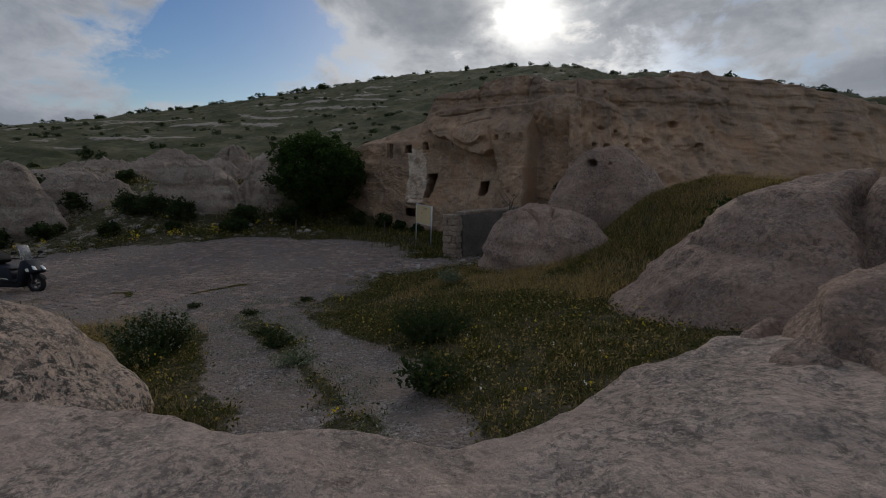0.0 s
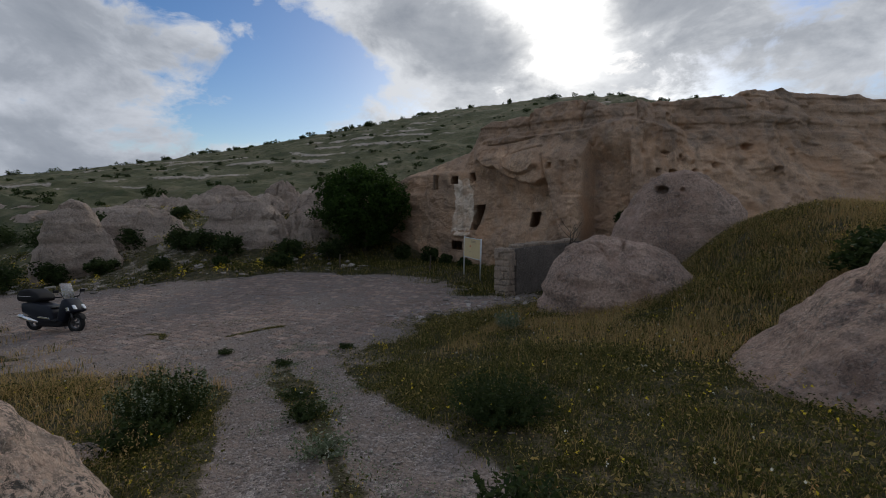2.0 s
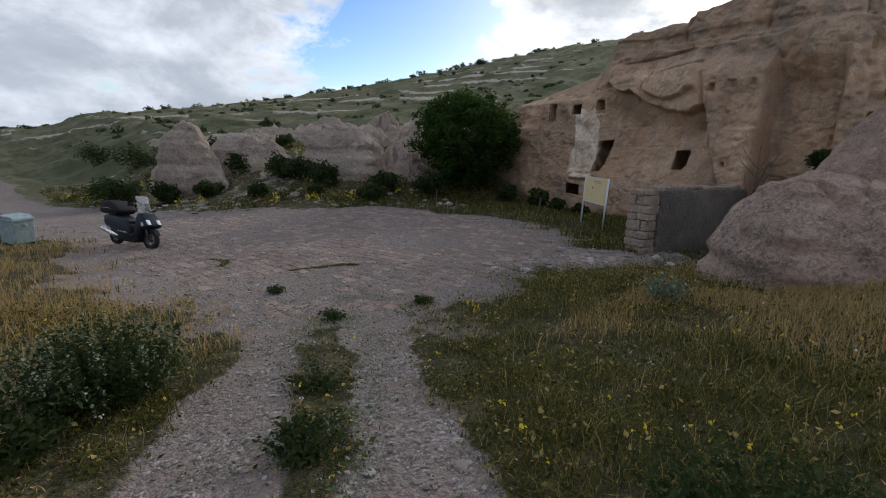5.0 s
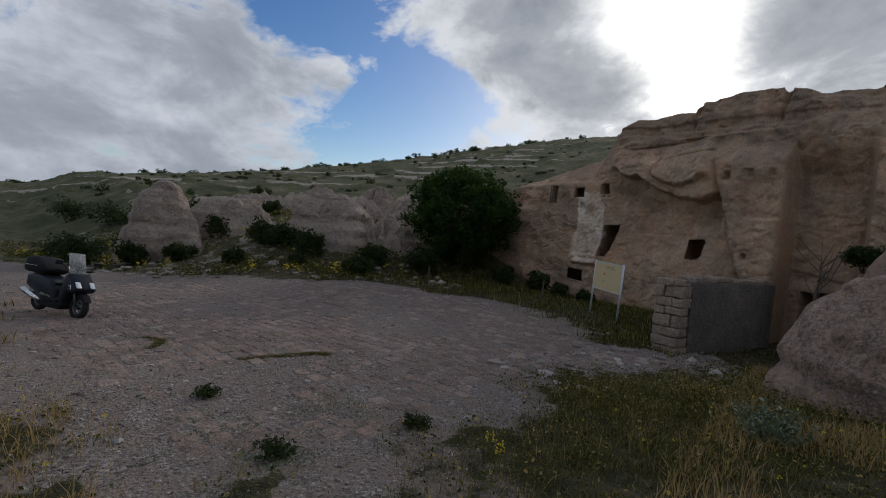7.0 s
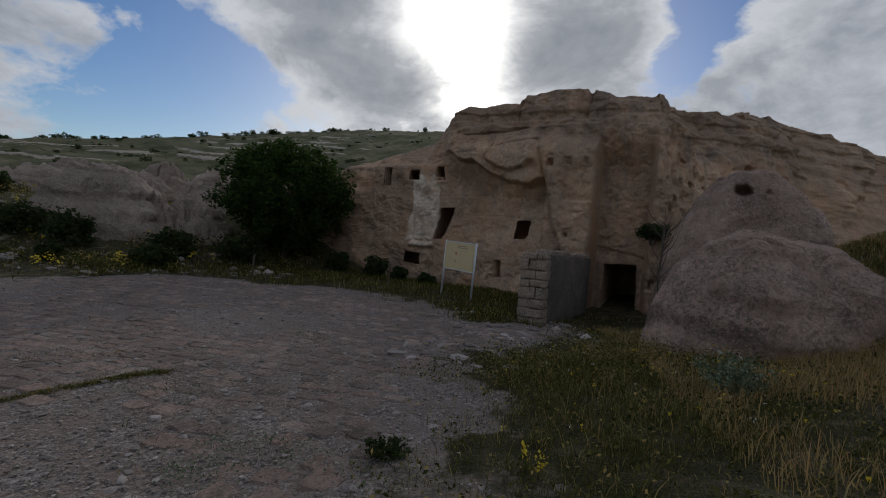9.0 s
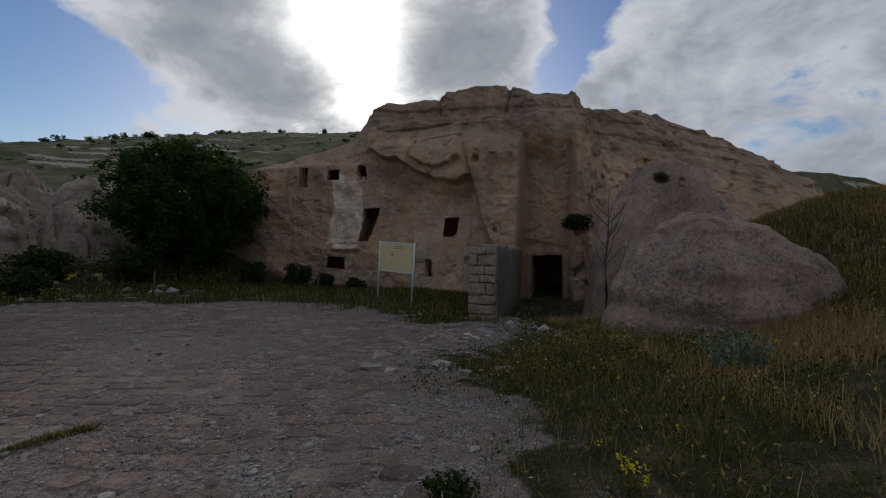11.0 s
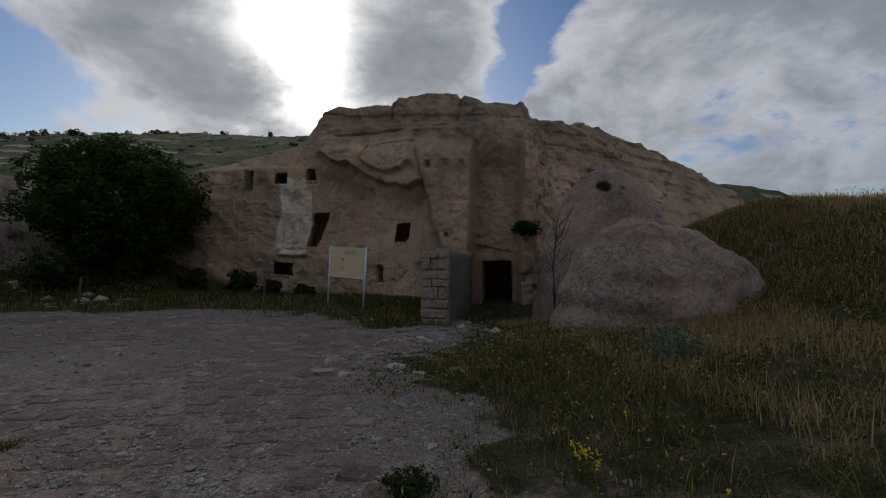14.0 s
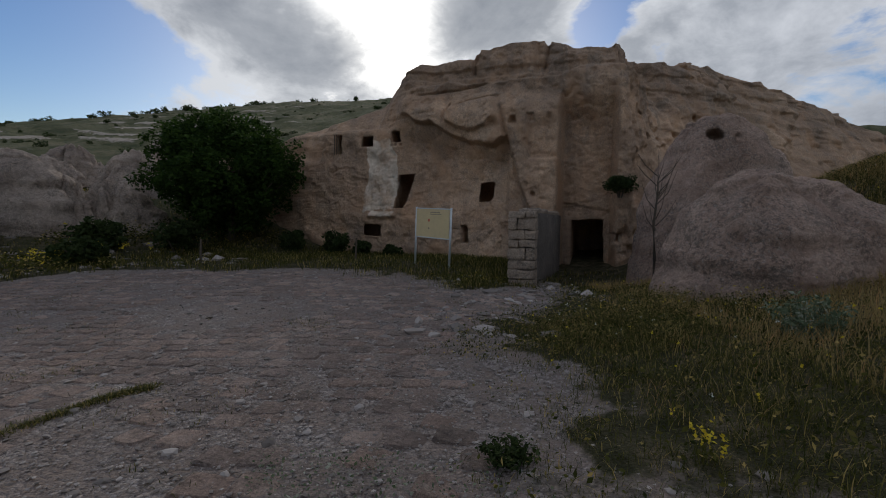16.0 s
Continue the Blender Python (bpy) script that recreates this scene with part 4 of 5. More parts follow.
def make_scooter():
    z = ground_at(-15.0, 11.45) - 0.03
    bike = empty("motor_scooter", pose(-15.0, 11.45, z, -7, 0, 17), "black maxi scooter with top box parked on gravel", "scooter")
    for x, w in ((0.76, 0.13), (-0.74, 0.15)):
        wheel = part("tyre", ring(0.285, 0.11, w, (x, 0, 0.285)), RUBBER, bike, "black rubber tyre", True)
        part("rim", ring(0.185, 0.05, w * 0.7, (x, 0, 0.285)), ALLOY, wheel, "dark alloy rim", True)
        part("hub", tube([(x, -0.07, 0.285), (x, 0.07, 0.285)], 0.055, 14), ALLOY, wheel)
        for k in range(5):
            a = 2 * math.pi * k / 5
            part("spoke", tube([(x + 0.04 * math.cos(a), 0, 0.285 + 0.04 * math.sin(a)), (x + 0.17 * math.cos(a), 0, 0.285 + 0.17 * math.sin(a))], 0.018, 8), ALLOY, wheel)
    part("rear_body", slab([(-1.0, 0.56), (-1.04, 0.84), (-0.55, 0.88), (-0.05, 0.8), (0.12, 0.62), (0.2, 0.32), (-0.3, 0.24), (-0.6, 0.42)], 0.46, 0.06), PAINT, bike, "dark glossy tail fairing", True)
    part("belly", slab([(-0.5, 0.22), (-0.45, 0.42), (0.4, 0.42), (0.5, 0.3), (0.36, 0.17), (-0.3, 0.16)], 0.44, 0.05), BLACK, bike, "", True)
    part("front_fairing", slab([(0.28, 0.35), (0.34, 0.75), (0.42, 1.0), (0.56, 1.03), (0.8, 0.82), (0.9, 0.66), (0.72, 0.58), (0.6, 0.62), (0.5, 0.33)], 0.46, 0.07), PAINT, bike, "dark glossy front fairing", True)
    part("front_mudguard", slab([(0.48, 0.42), (0.56, 0.56), (0.74, 0.62), (0.94, 0.56), (1.04, 0.42), (0.98, 0.43), (0.88, 0.54), (0.74, 0.57), (0.6, 0.52)], 0.16, 0.015), BLACK, bike, "", True)
    for s in (-1, 1):
        part("headlight", slab([(0.78, 0.74), (0.72, 0.86), (0.80, 0.84), (0.90, 0.72)], 0.1, 0.02, y=s * 0.14), LENS, bike, "clear headlight lens", True)
        part("fork", tube([(0.6, s * 0.09, 0.75), (0.76, s * 0.09, 0.29)], 0.025), ALLOY, bike, "", True)
        part("grip", tube([(0.42, s * 0.2, 1.06), (0.36, s * 0.38, 1.07)], 0.02), BLACK, bike, "", True)
        stalk = part("mirror_stalk", tube([(0.5, s * 0.2, 1.02), (0.5, s * 0.3, 1.18), (0.46, s * 0.36, 1.22)], 0.01), BLACK, bike)
        part("mirror", box((0.03, 0.15, 0.09), (0.45, s * 0.4, 1.24), 0.012), BLACK, stalk, "black mirror housing")
        part("footboard", box((0.5, 0.1, 0.05), (0.1, s * 0.22, 0.36), 0.015), BLACK, bike)
        part("side_trim", slab([(-0.4, 0.42), (-0.35, 0.47), (0.02, 0.44), (0.06, 0.40)], 0.012, 0.004, y=s * 0.226), CHROME, bike, "silver side trim")
        part("indicator", slab([(0.66, 0.66), (0.62, 0.76), (0.72, 0.78), (0.76, 0.68)], 0.02, 0.006, y=s * 0.235), CHROME, bike)
    part("seat", slab([(-0.92, 0.8), (-0.86, 0.92), (-0.5, 0.9), (-0.36, 0.82), (-0.02, 0.8), (0.1, 0.74), (0.02, 0.68), (-0.5, 0.74)], 0.36, 0.045), SEAT, bike, "black vinyl seat", True)
    part("windscreen", slab([(0.44, 1.0), (0.36, 1.24), (0.26, 1.46), (0.275, 1.465), (0.38, 1.26), (0.47, 1.0)], 0.34, 0.005), SCREEN, bike, "clear tall windscreen", True)
    top = part("top_box", slab([(-1.12, 0.88), (-1.18, 1.04), (-1.08, 1.24), (-0.75, 1.27), (-0.4, 1.12), (-0.3, 0.96), (-0.45, 0.88)], 0.56, 0.1), BLACK, bike, "black top box", True)
    part("lid_seam", box((0.5, 0.585, 0.012), (-0.84, 0, 1.05), 0.003), CHROME, top)
    part("rack", tube([(-0.7, 0, 0.86), (-0.95, 0, 0.96), (-1.15, 0, 1.0)], 0.03), ALLOY, bike)
    part("exhaust", tube([(-0.35, -0.22, 0.3), (-0.6, -0.24, 0.36), (-1.0, -0.26, 0.46)], [0.03, 0.07, 0.065], 14), CHROME, bike, "steel exhaust", True)
    part("tail_light", box((0.03, 0.2, 0.06), (-1.0, 0, 0.72), 0.01), RED, bike, "red tail light")
    part("number_plate", box((0.01, 0.2, 0.14), (-1.08, 0, 0.52), 0.003), LENS, bike)
    part("side_stand", tube([(0.05, 0.2, 0.25), (0.0, 0.33, -0.02)], 0.014), ALLOY, bike)


make_scooter()


# ---- litter bin ----
BIN = plain("faded_blue_steel", (0.26, 0.33, 0.335), 0.6, 0.2, 0.3, 9)


def make_bin():
    x, y = -17.6, 9.35
    b = empty("litter_bin", pose(x, y, ground_at(x, y), 3, 2, 25) @ Matrix.Diagonal((0.72, 0.8, 1.05, 1)), "dented faded blue-grey metal litter container", "bin")
    part("body", slab([(-0.42, 0.06), (-0.47, 0.68), (0.47, 0.68), (0.42, 0.06)], 0.6, 0.02), BIN, b)
    part("rim", box((1.02, 0.68, 0.06), (0, 0, 0.71), 0.02), BIN, b)
    part("lid", slab([(-0.5, 0.74), (-0.3, 0.82), (0.3, 0.82), (0.5, 0.74)], 0.66, 0.03), BIN, b, "pale blue lid")
    for s in (-1, 1):
        part("trunnion", tube([(s * 0.42, 0, 0.58), (s * 0.6, 0, 0.58)], 0.025), STEEL, b)
        for k in (-1, 1):
            part("foot", box((0.08, 0.08, 0.1), (s * 0.34, k * 0.22, 0.02), 0.01), BLACK, b)


make_bin()


# ---- leaves ----
def scatter_cards(name, at, size, mat, seed, parent=None, up=0.3, long=1.6):
    """Small bent leaves at the given places, each its own island of four triangles."""
    rng = np.random.default_rng(seed)
    n = len(at)
    a = rng.normal(size=(n, 3))
    a[:, 2] = a[:, 2] * 0.6 + up
    a /= np.linalg.norm(a, axis=1, keepdims=True)
    b = np.cross(a, rng.normal(size=(n, 3)))
    b /= np.linalg.norm(b, axis=1, keepdims=True) + 1e-9
    c = np.cross(a, b)
    s = (np.asarray(size) * rng.uniform(0.6, 1.3, n))[:, None]
    v = np.stack([at - a * s * long / 2, at + b * s * 0.45 + c * s * 0.12, at + a * s * long / 2, at - b * s * 0.45 + c * s * 0.12], 1).reshape(-1, 3)
    f = np.arange(n)[:, None] * 4
    faces = np.concatenate([f + [0, 1, 2], f + [0, 2, 3]], 1).reshape(-1, 3)
    ob = mesh_object(name, v, faces, mat, parent, smooth=False)
    ob["kind"] = "stuff"
    return ob


def clumped(rng, centres, radii, each):
    """Places gathered in round clumps, thinner towards their middles."""
    k = len(centres)
    d = rng.normal(size=(k, each, 3))
    d /= np.linalg.norm(d, axis=2, keepdims=True)
    r = rng.uniform(0.35, 1.0, (k, each, 1)) ** 0.6
    return (centres[:, None] + d * r * np.asarray(radii).reshape(k, 1, 1)).reshape(-1, 3)


def bush(name, x, y, wide, high, label, mat, seed, leaf=0.09, clumps=40, each=60, z=None, category="bush", stems=4, group=""):
    rng = np.random.default_rng(seed)
    base = ground_at(x, y) if z is None else z
    root = empty(name, pose(x, y, base), label, category, group)
    for k in range(stems):
        a = rng.uniform(0, 6.28)
        tip = (0.35 * wide * math.cos(a), 0.35 * wide * math.sin(a), 0.6 * high)
        part("stem", tube([(0.05 * math.cos(a), 0.05 * math.sin(a), -0.15), (tip[0] * 0.4, tip[1] * 0.4, tip[2] * 0.55), tip], [0.03, 0.02, 0.008], 6), BARK, root)
    d = rng.normal(size=(clumps, 3))
    d /= np.linalg.norm(d, axis=1, keepdims=True)
    d *= rng.uniform(0.25, 0.85, (clumps, 1))
    c = d * (wide / 2, wide / 2, high * 0.48) + (0, 0, high * 0.5)
    c[:, 2] = np.maximum(c[:, 2], 0.08)
    at = clumped(rng, c, rng.uniform(0.12, 0.26, clumps) * min(wide, high * 1.3), each)
    at = at[at[:, 2] > -0.05]
    scatter_cards("foliage", at, leaf, mat, seed, root)
    return root


def make_tree():
    x, y = -16.7, 28.9
    rng = np.random.default_rng(8)
    root = empty("tree", pose(x, y, ground_at(x, y)), "dense round green tree with foliage to the ground", "tree")
    part("trunk", tube([(0, 0, -0.3), (0.05, 0.02, 0.8), (0.0, 0.1, 1.9), (0.1, 0.1, 3.2)], [0.24, 0.19, 0.15, 0.08]), BARK, root, "", True)
    tips = []
    for k in range(16):
        a, h = k * 2.4, rng.uniform(0.5, 2.4)
        reach = rng.uniform(1.4, 2.6)
        tip = np.array([reach * math.cos(a), reach * math.sin(a), h + rng.uniform(0.8, 2.6)])
        part("limb", tube([(0, 0, h), tuple(tip * (0.5, 0.5, 0.45) + (0, 0, h * 0.5)), tuple(tip)], [0.08, 0.05, 0.015], 6), BARK, root)
        tips.append(tip)
    n = 420
    d = rng.normal(size=(n, 3))
    d /= np.linalg.norm(d, axis=1, keepdims=True)
    d *= (rng.uniform(0.2, 1.0, (n, 1)) ** 0.5)
    lump = 1 + 0.28 * fbm(d * 1.7 + 4, 3, 6)[:, None]
    c = d * lump * (3.2, 3.2, 2.5) + (0, 0, 2.9)
    c[:, :2] *= (0.78 + 0.22 * ss(0.2, 2.2, c[:, 2]))[:, None]
    c = c[c[:, 2] > 0.45]
    sprig = c[rng.integers(0, len(c), 260)] * (1.1, 1.1, 1.04) + rng.normal(0, 0.12, (260, 3))
    at = np.concatenate([clumped(rng, c, rng.uniform(0.3, 0.6, len(c)), 105), clumped(rng, sprig, rng.uniform(0.1, 0.26, 260), 26)])
    scatter_cards("crown", at, 0.105, LEAF_TREE, 5, root, 0.1)


make_tree()

for row in [(-29.4, 14.6, 3.0, 1.7, 1), (-28.6, 16.6, 1.6, 1.5, 2), (-25.6, 22.0, 2.0, 1.5, 3), (-24.2, 22.6, 2.2, 1.3, 4), (-23.6, 19.6, 1.3, 0.9, 5), (-31.5, 18.6, 2.4, 1.4, 6), (-18.0, 22.9, 1.9, 0.9, 7),
            (-36.5, 19.4, 3.0, 1.8, 8), (-42.0, 19.0, 3.2, 2.0, 9), (-33.8, 15.6, 2.6, 1.5, 10), (-13.9, 29.2, 1.3, 0.9, 11), (-21.2, 21.6, 0.9, 0.6, 12), (-10.6, 28.9, 0.9, 0.6, 13), (-50.0, 18.0, 3.5, 2.2, 14), (-31.0, 25.4, 1.6, 1.0, 15), (-22.3, 22.9, 2.0, 1.4, 16), (-24.8, 24.9, 2.2, 1.5, 17), (-28.9, 21.0, 2.2, 1.3, 18), (-19.4, 24.9, 2.0, 1.3, 19), (-27.2, 18.4, 1.8, 1.0, 20), (-33.0, 21.5, 2.4, 1.6, 21), (-17.2, 26.2, 2.2, 1.4, 22), (-11.9, 29.4, 1.4, 1.0, 23), (-9.2, 28.6, 1.0, 0.5, 24)]:
    x, y, wide, high, seed = row
    bush("bush", x, y, wide, high, "dark green shrub among pale rocks", LEAF_BUSH, seed, 0.11, 34, 46, group="bank shrubs")
bush("bush", -23.7, 5.5, 3.8, 2.2, "grey-green flowering shrub beside the road", LEAF_SAGE, 31, 0.1, 70, 60)
bush("bush", -20.2, 5.9, 2.3, 1.5, "dark green shrub beside the road", LEAF_BUSH, 32, 0.1, 40, 60)
bush("bush", -28.3, 4.8, 3.4, 2.1, "grey-green flowering shrub beside the road", LEAF_SAGE, 34, 0.1, 60, 60)
bush("bush", -0.45, 27.1, 1.2, 0.7, "dark shrub rooted in a rock cleft", LEAF_BUSH, 33, 0.06, 40, 70, 2.6)
bush("bush", 4.7, 15.7, 1.5, 1.1, "dark shrub against a tuff boulder", LEAF_BUSH, 36, 0.08, 30, 60)


def tuft(x, y, wide, high, label, mat, seed, stems=60, leaves=14, leaf=0.03, flower=None, z=None):
    """A weed: many thin stems fanning from one root, with small leaves along them and pale heads."""
    rng = np.random.default_rng(seed)
    root = empty("plant", pose(x, y, ground_at(x, y) if z is None else z), label, "plant")
    a = rng.uniform(0, 6.283, stems)
    r = np.sqrt(rng.uniform(0, 1, stems)) * wide / 2
    tip = np.stack([r * np.cos(a), r * np.sin(a), high * rng.uniform(0.55, 1.05, stems) * (1 - 0.35 * (2 * r / wide) ** 2)], -1)
    base = tip * (0.35, 0.35, 0)
    side = np.stack([np.sin(a), -np.cos(a), 0 * a], -1) * 0.004
    v = np.stack([base - side, base + side, tip], 1).reshape(-1, 3)
    mesh_object("stem_tangle", v, np.arange(stems * 3).reshape(-1, 3), mat, root, smooth=False)["kind"] = "stuff"
    t = rng.uniform(0.1, 1.0, (stems, leaves, 1))
    at = (base[:, None] * (1 - t) + tip[:, None] * t).reshape(-1, 3) + rng.normal(0, leaf * 0.6, (stems * leaves, 3))
    scatter_cards("leaf_mass", at, leaf, mat, seed, root, 0.5, 2.0)
    if flower:
        heads = np.repeat(tip[: stems * 2 // 3], 9, 0) + rng.normal(0, 1, (stems * 2 // 3 * 9, 3)) * (0.012, 0.012, 0.04)
        scatter_cards("flower_mass", heads, 0.022, flower, seed + 1, root, 0.5, 1.2)


for row in [(-4.35, 8.45, 1.25, 0.72, "dark bushy plant with pale grey-green flower spikes", LEAF_BUSH, 41, 260, 30, 0.024, LEAF_SAGE), (-3.8, 7.8, 0.9, 0.4, "low dark weed beside the trail", LEAF_BUSH, 42, 110, 14),
            (-2.45, 9.05, 0.55, 0.22, "low dark weed between the wheel ruts", LEAF_BUSH, 43, 90, 10, 0.022), (-1.5, 8.3, 0.7, 0.16, "low dry weed between the wheel ruts", LEAF_SAGE, 44, 90, 8, 0.02),
            (-3.3, 9.7, 0.6, 0.13, "low dark weed between the wheel ruts", LEAF_BUSH, 49, 80, 8, 0.02), (-0.1, 9.5, 1.3, 0.48, "dark grassy clump beside the trail", LEAF_BUSH, 45, 420, 22, 0.018), (-4.95, 12.8, 0.42, 0.12, "small weed at the gravel edge", LEAF_BUSH, 46, 70, 10, 0.02),
            (-7.4, 11.6, 0.4, 0.1, "small weed in the gravel", LEAF_BUSH, 47, 70, 9, 0.02), (0.7, 7.7, 0.8, 0.35, "dark weed below the rock shelf", LEAF_BUSH, 48, 120, 10), (-1.9, 15.0, 0.8, 0.5, "weeds at the foot of a boulder", LEAF_SAGE, 50, 110, 10),
            (-2.6, 6.2, 0.4, 0.2, "small weed in a rock crack", LEAF_BUSH, 51, 60, 9, 0.025, None, 1.75), (-5.3, 11.3, 0.5, 0.12, "low weed at the gravel edge", LEAF_BUSH, 52, 70, 9, 0.02), (-3.9, 12.7, 0.25, 0.2, "yellow-flowered weed in the grass", GRASS, 53, 9, 5, 0.02, PETAL)]:
    tuft(*row)


def make_sapling():
    x, y = -1.6, 20.2
    root = empty("sapling", pose(x, y, ground_at(x, y)), "thin bare sapling beside the tuff boulder", "tree")
    part("trunk", tube([(0, 0, -0.2), (0.03, 0, 0.7), (-0.02, 0, 1.4), (0.05, 0.02, 2.1), (0.02, 0, 2.9)], [0.04, 0.035, 0.028, 0.018, 0.006], 8), BARK, root, "", True)
    rng = random.Random(3)
    for k in range(16):
        h = rng.uniform(0.9, 2.5)
        a = rng.uniform(0, 6.28)
        r = rng.uniform(0.2, 0.5)
        part("twig", tube([(0.02, 0, h), (r * 0.6 * math.cos(a), r * 0.6 * math.sin(a), h + 0.25), (r * math.cos(a), r * math.sin(a), h + rng.uniform(0.4, 0.75))], [0.012, 0.008, 0.003], 5), BARK, root)


make_sapling()


def make_box():
    root = empty("meter_box", pose(-2.95, 27.0, 1.15, 0, 0, 75), "small grey electrical box on the wall", "box")
    part("body", box((0.26, 0.14, 0.36), (0, 0, 0), 0.015), STEEL, root)
    part("door", box((0.22, 0.015, 0.32), (0, -0.075, 0), 0.004), STEEL, root)


make_box()
for x, y in ((-15.0, 24.4), (-9.9, 25.6)):
    stake = empty("stake", pose(x, y, ground_at(x, y), 0, 3, 0), "short weathered wooden stake in grass", "post")
    part("shaft", tube([(0, 0, -0.2), (0, 0, 0.85)], [0.04, 0.035], 8), BARK, stake)

# grille in the upper window
grille = empty("window_grille", pose(-12.4, 30.72, 0), "dark upright bars in a rock-cut window", "grille")
for k in range(3):
    part("bar", tube([(-0.16 + 0.12 * k, 0.12 - 0.03 * k, 4.6), (-0.15 + 0.12 * k, 0.12 - 0.03 * k, 5.52)], 0.018, 6), BARK, grille)


# ---- grass and stones ----
def inside_rock(x, y):
    out = np.zeros(len(x), bool)
    for cx, cy, rx, ry, turn in ((-0.05, 18.8, 1.8, 1.45, 12), (5.6, 12.4, 3.4, 2.7, 20), (6.3, 8.0, 3.1, 1.9, 10), (-4.3, 4.3, 3.3, 2.4, 4), (1.35, 24.3, 2.2, 1.3, 26)):
        c, s = math.cos(radians(turn)), math.sin(radians(turn))
        dx, dy = x - cx, y - cy
        out |= ((dx * c + dy * s) / rx) ** 2 + ((dy * c - dx * s) / ry) ** 2 < 1
    lip = np.interp(x, [-4.5, -1.6, -0.8, 0.1, 0.6, 1.4, 1.7, 2.4, 3.2, 6], [5.0, 5.6, 5.9, 5.9, 6.2, 6.35, 6.6, 7.7, 8.8, 9.3])
    return out | ((y < lip + 0.1) & (x > -4.4) & (x < 8.4) & (y > -7)) | ((x > -6) & (y > 30 - 0.27 * (x + 11)) & (x < 2))


def scatter(rng, count, area, keep):
    """Random places on the ground within area, thinned by keep(x, y) in 0..1."""
    x = rng.uniform(area[0], area[1], count)
    y = rng.uniform(area[2], area[3], count)
    ok = rng.uniform(0, 1, count) < keep(x, y)
    x, y = x[ok], y[ok]
    ok = ~inside_rock(x, y)
    x, y = x[ok], y[ok]
    return x, y, ground_height(x, y)


def turf(x, y):
    patch = ss(-0.35, 0.3, fbm(col3(x * 0.55, y * 0.55), 3, 91))
    clump = ss(0.3, 0.6, vnoise(col3(x * 4.0, y * 4.0), 6))
    low = 0.34 + 0.25 * ss(-2.5, 1.5, x)
    return (1 - gravel_amount(x, y)) * (low + (1 - low) * patch) * (0.35 + 0.65 * clump)


def blades(name, rng, x, y, z, height, width, bend, mat, label, category="grass"):
    n = len(x)
    a = rng.uniform(0, 6.283, n)
    h = height * rng.uniform(0.45, 1.25, n)
    lean = bend * h * rng.uniform(0.2, 1.0, n)
    side = np.stack([np.sin(a), -np.cos(a), 0 * a], -1) * (width * rng.uniform(0.6, 1.3, n))[:, None]
    out = np.stack([np.cos(a), np.sin(a), 0 * a], -1)
    base = np.stack([x, y, z - 0.02], -1)
    mid = base + out * (lean * 0.3)[:, None] + np.stack([0 * h, 0 * h, h * 0.55], -1)
    tip = base + out * lean[:, None] + np.stack([0 * h, 0 * h, h * 0.95], -1)
    v = np.stack([base - side, base + side, mid - side * 0.8, mid + side * 0.8, tip], 1).reshape(-1, 3)
    k = np.arange(n)[:, None] * 5
    f = np.concatenate([k + [0, 1, 3], k + [0, 3, 2], k + [2, 3, 4]], 1).reshape(-1, 3)
    return tagged(mesh_object(name, v, f, mat, smooth=False), label, category, kind="stuff")


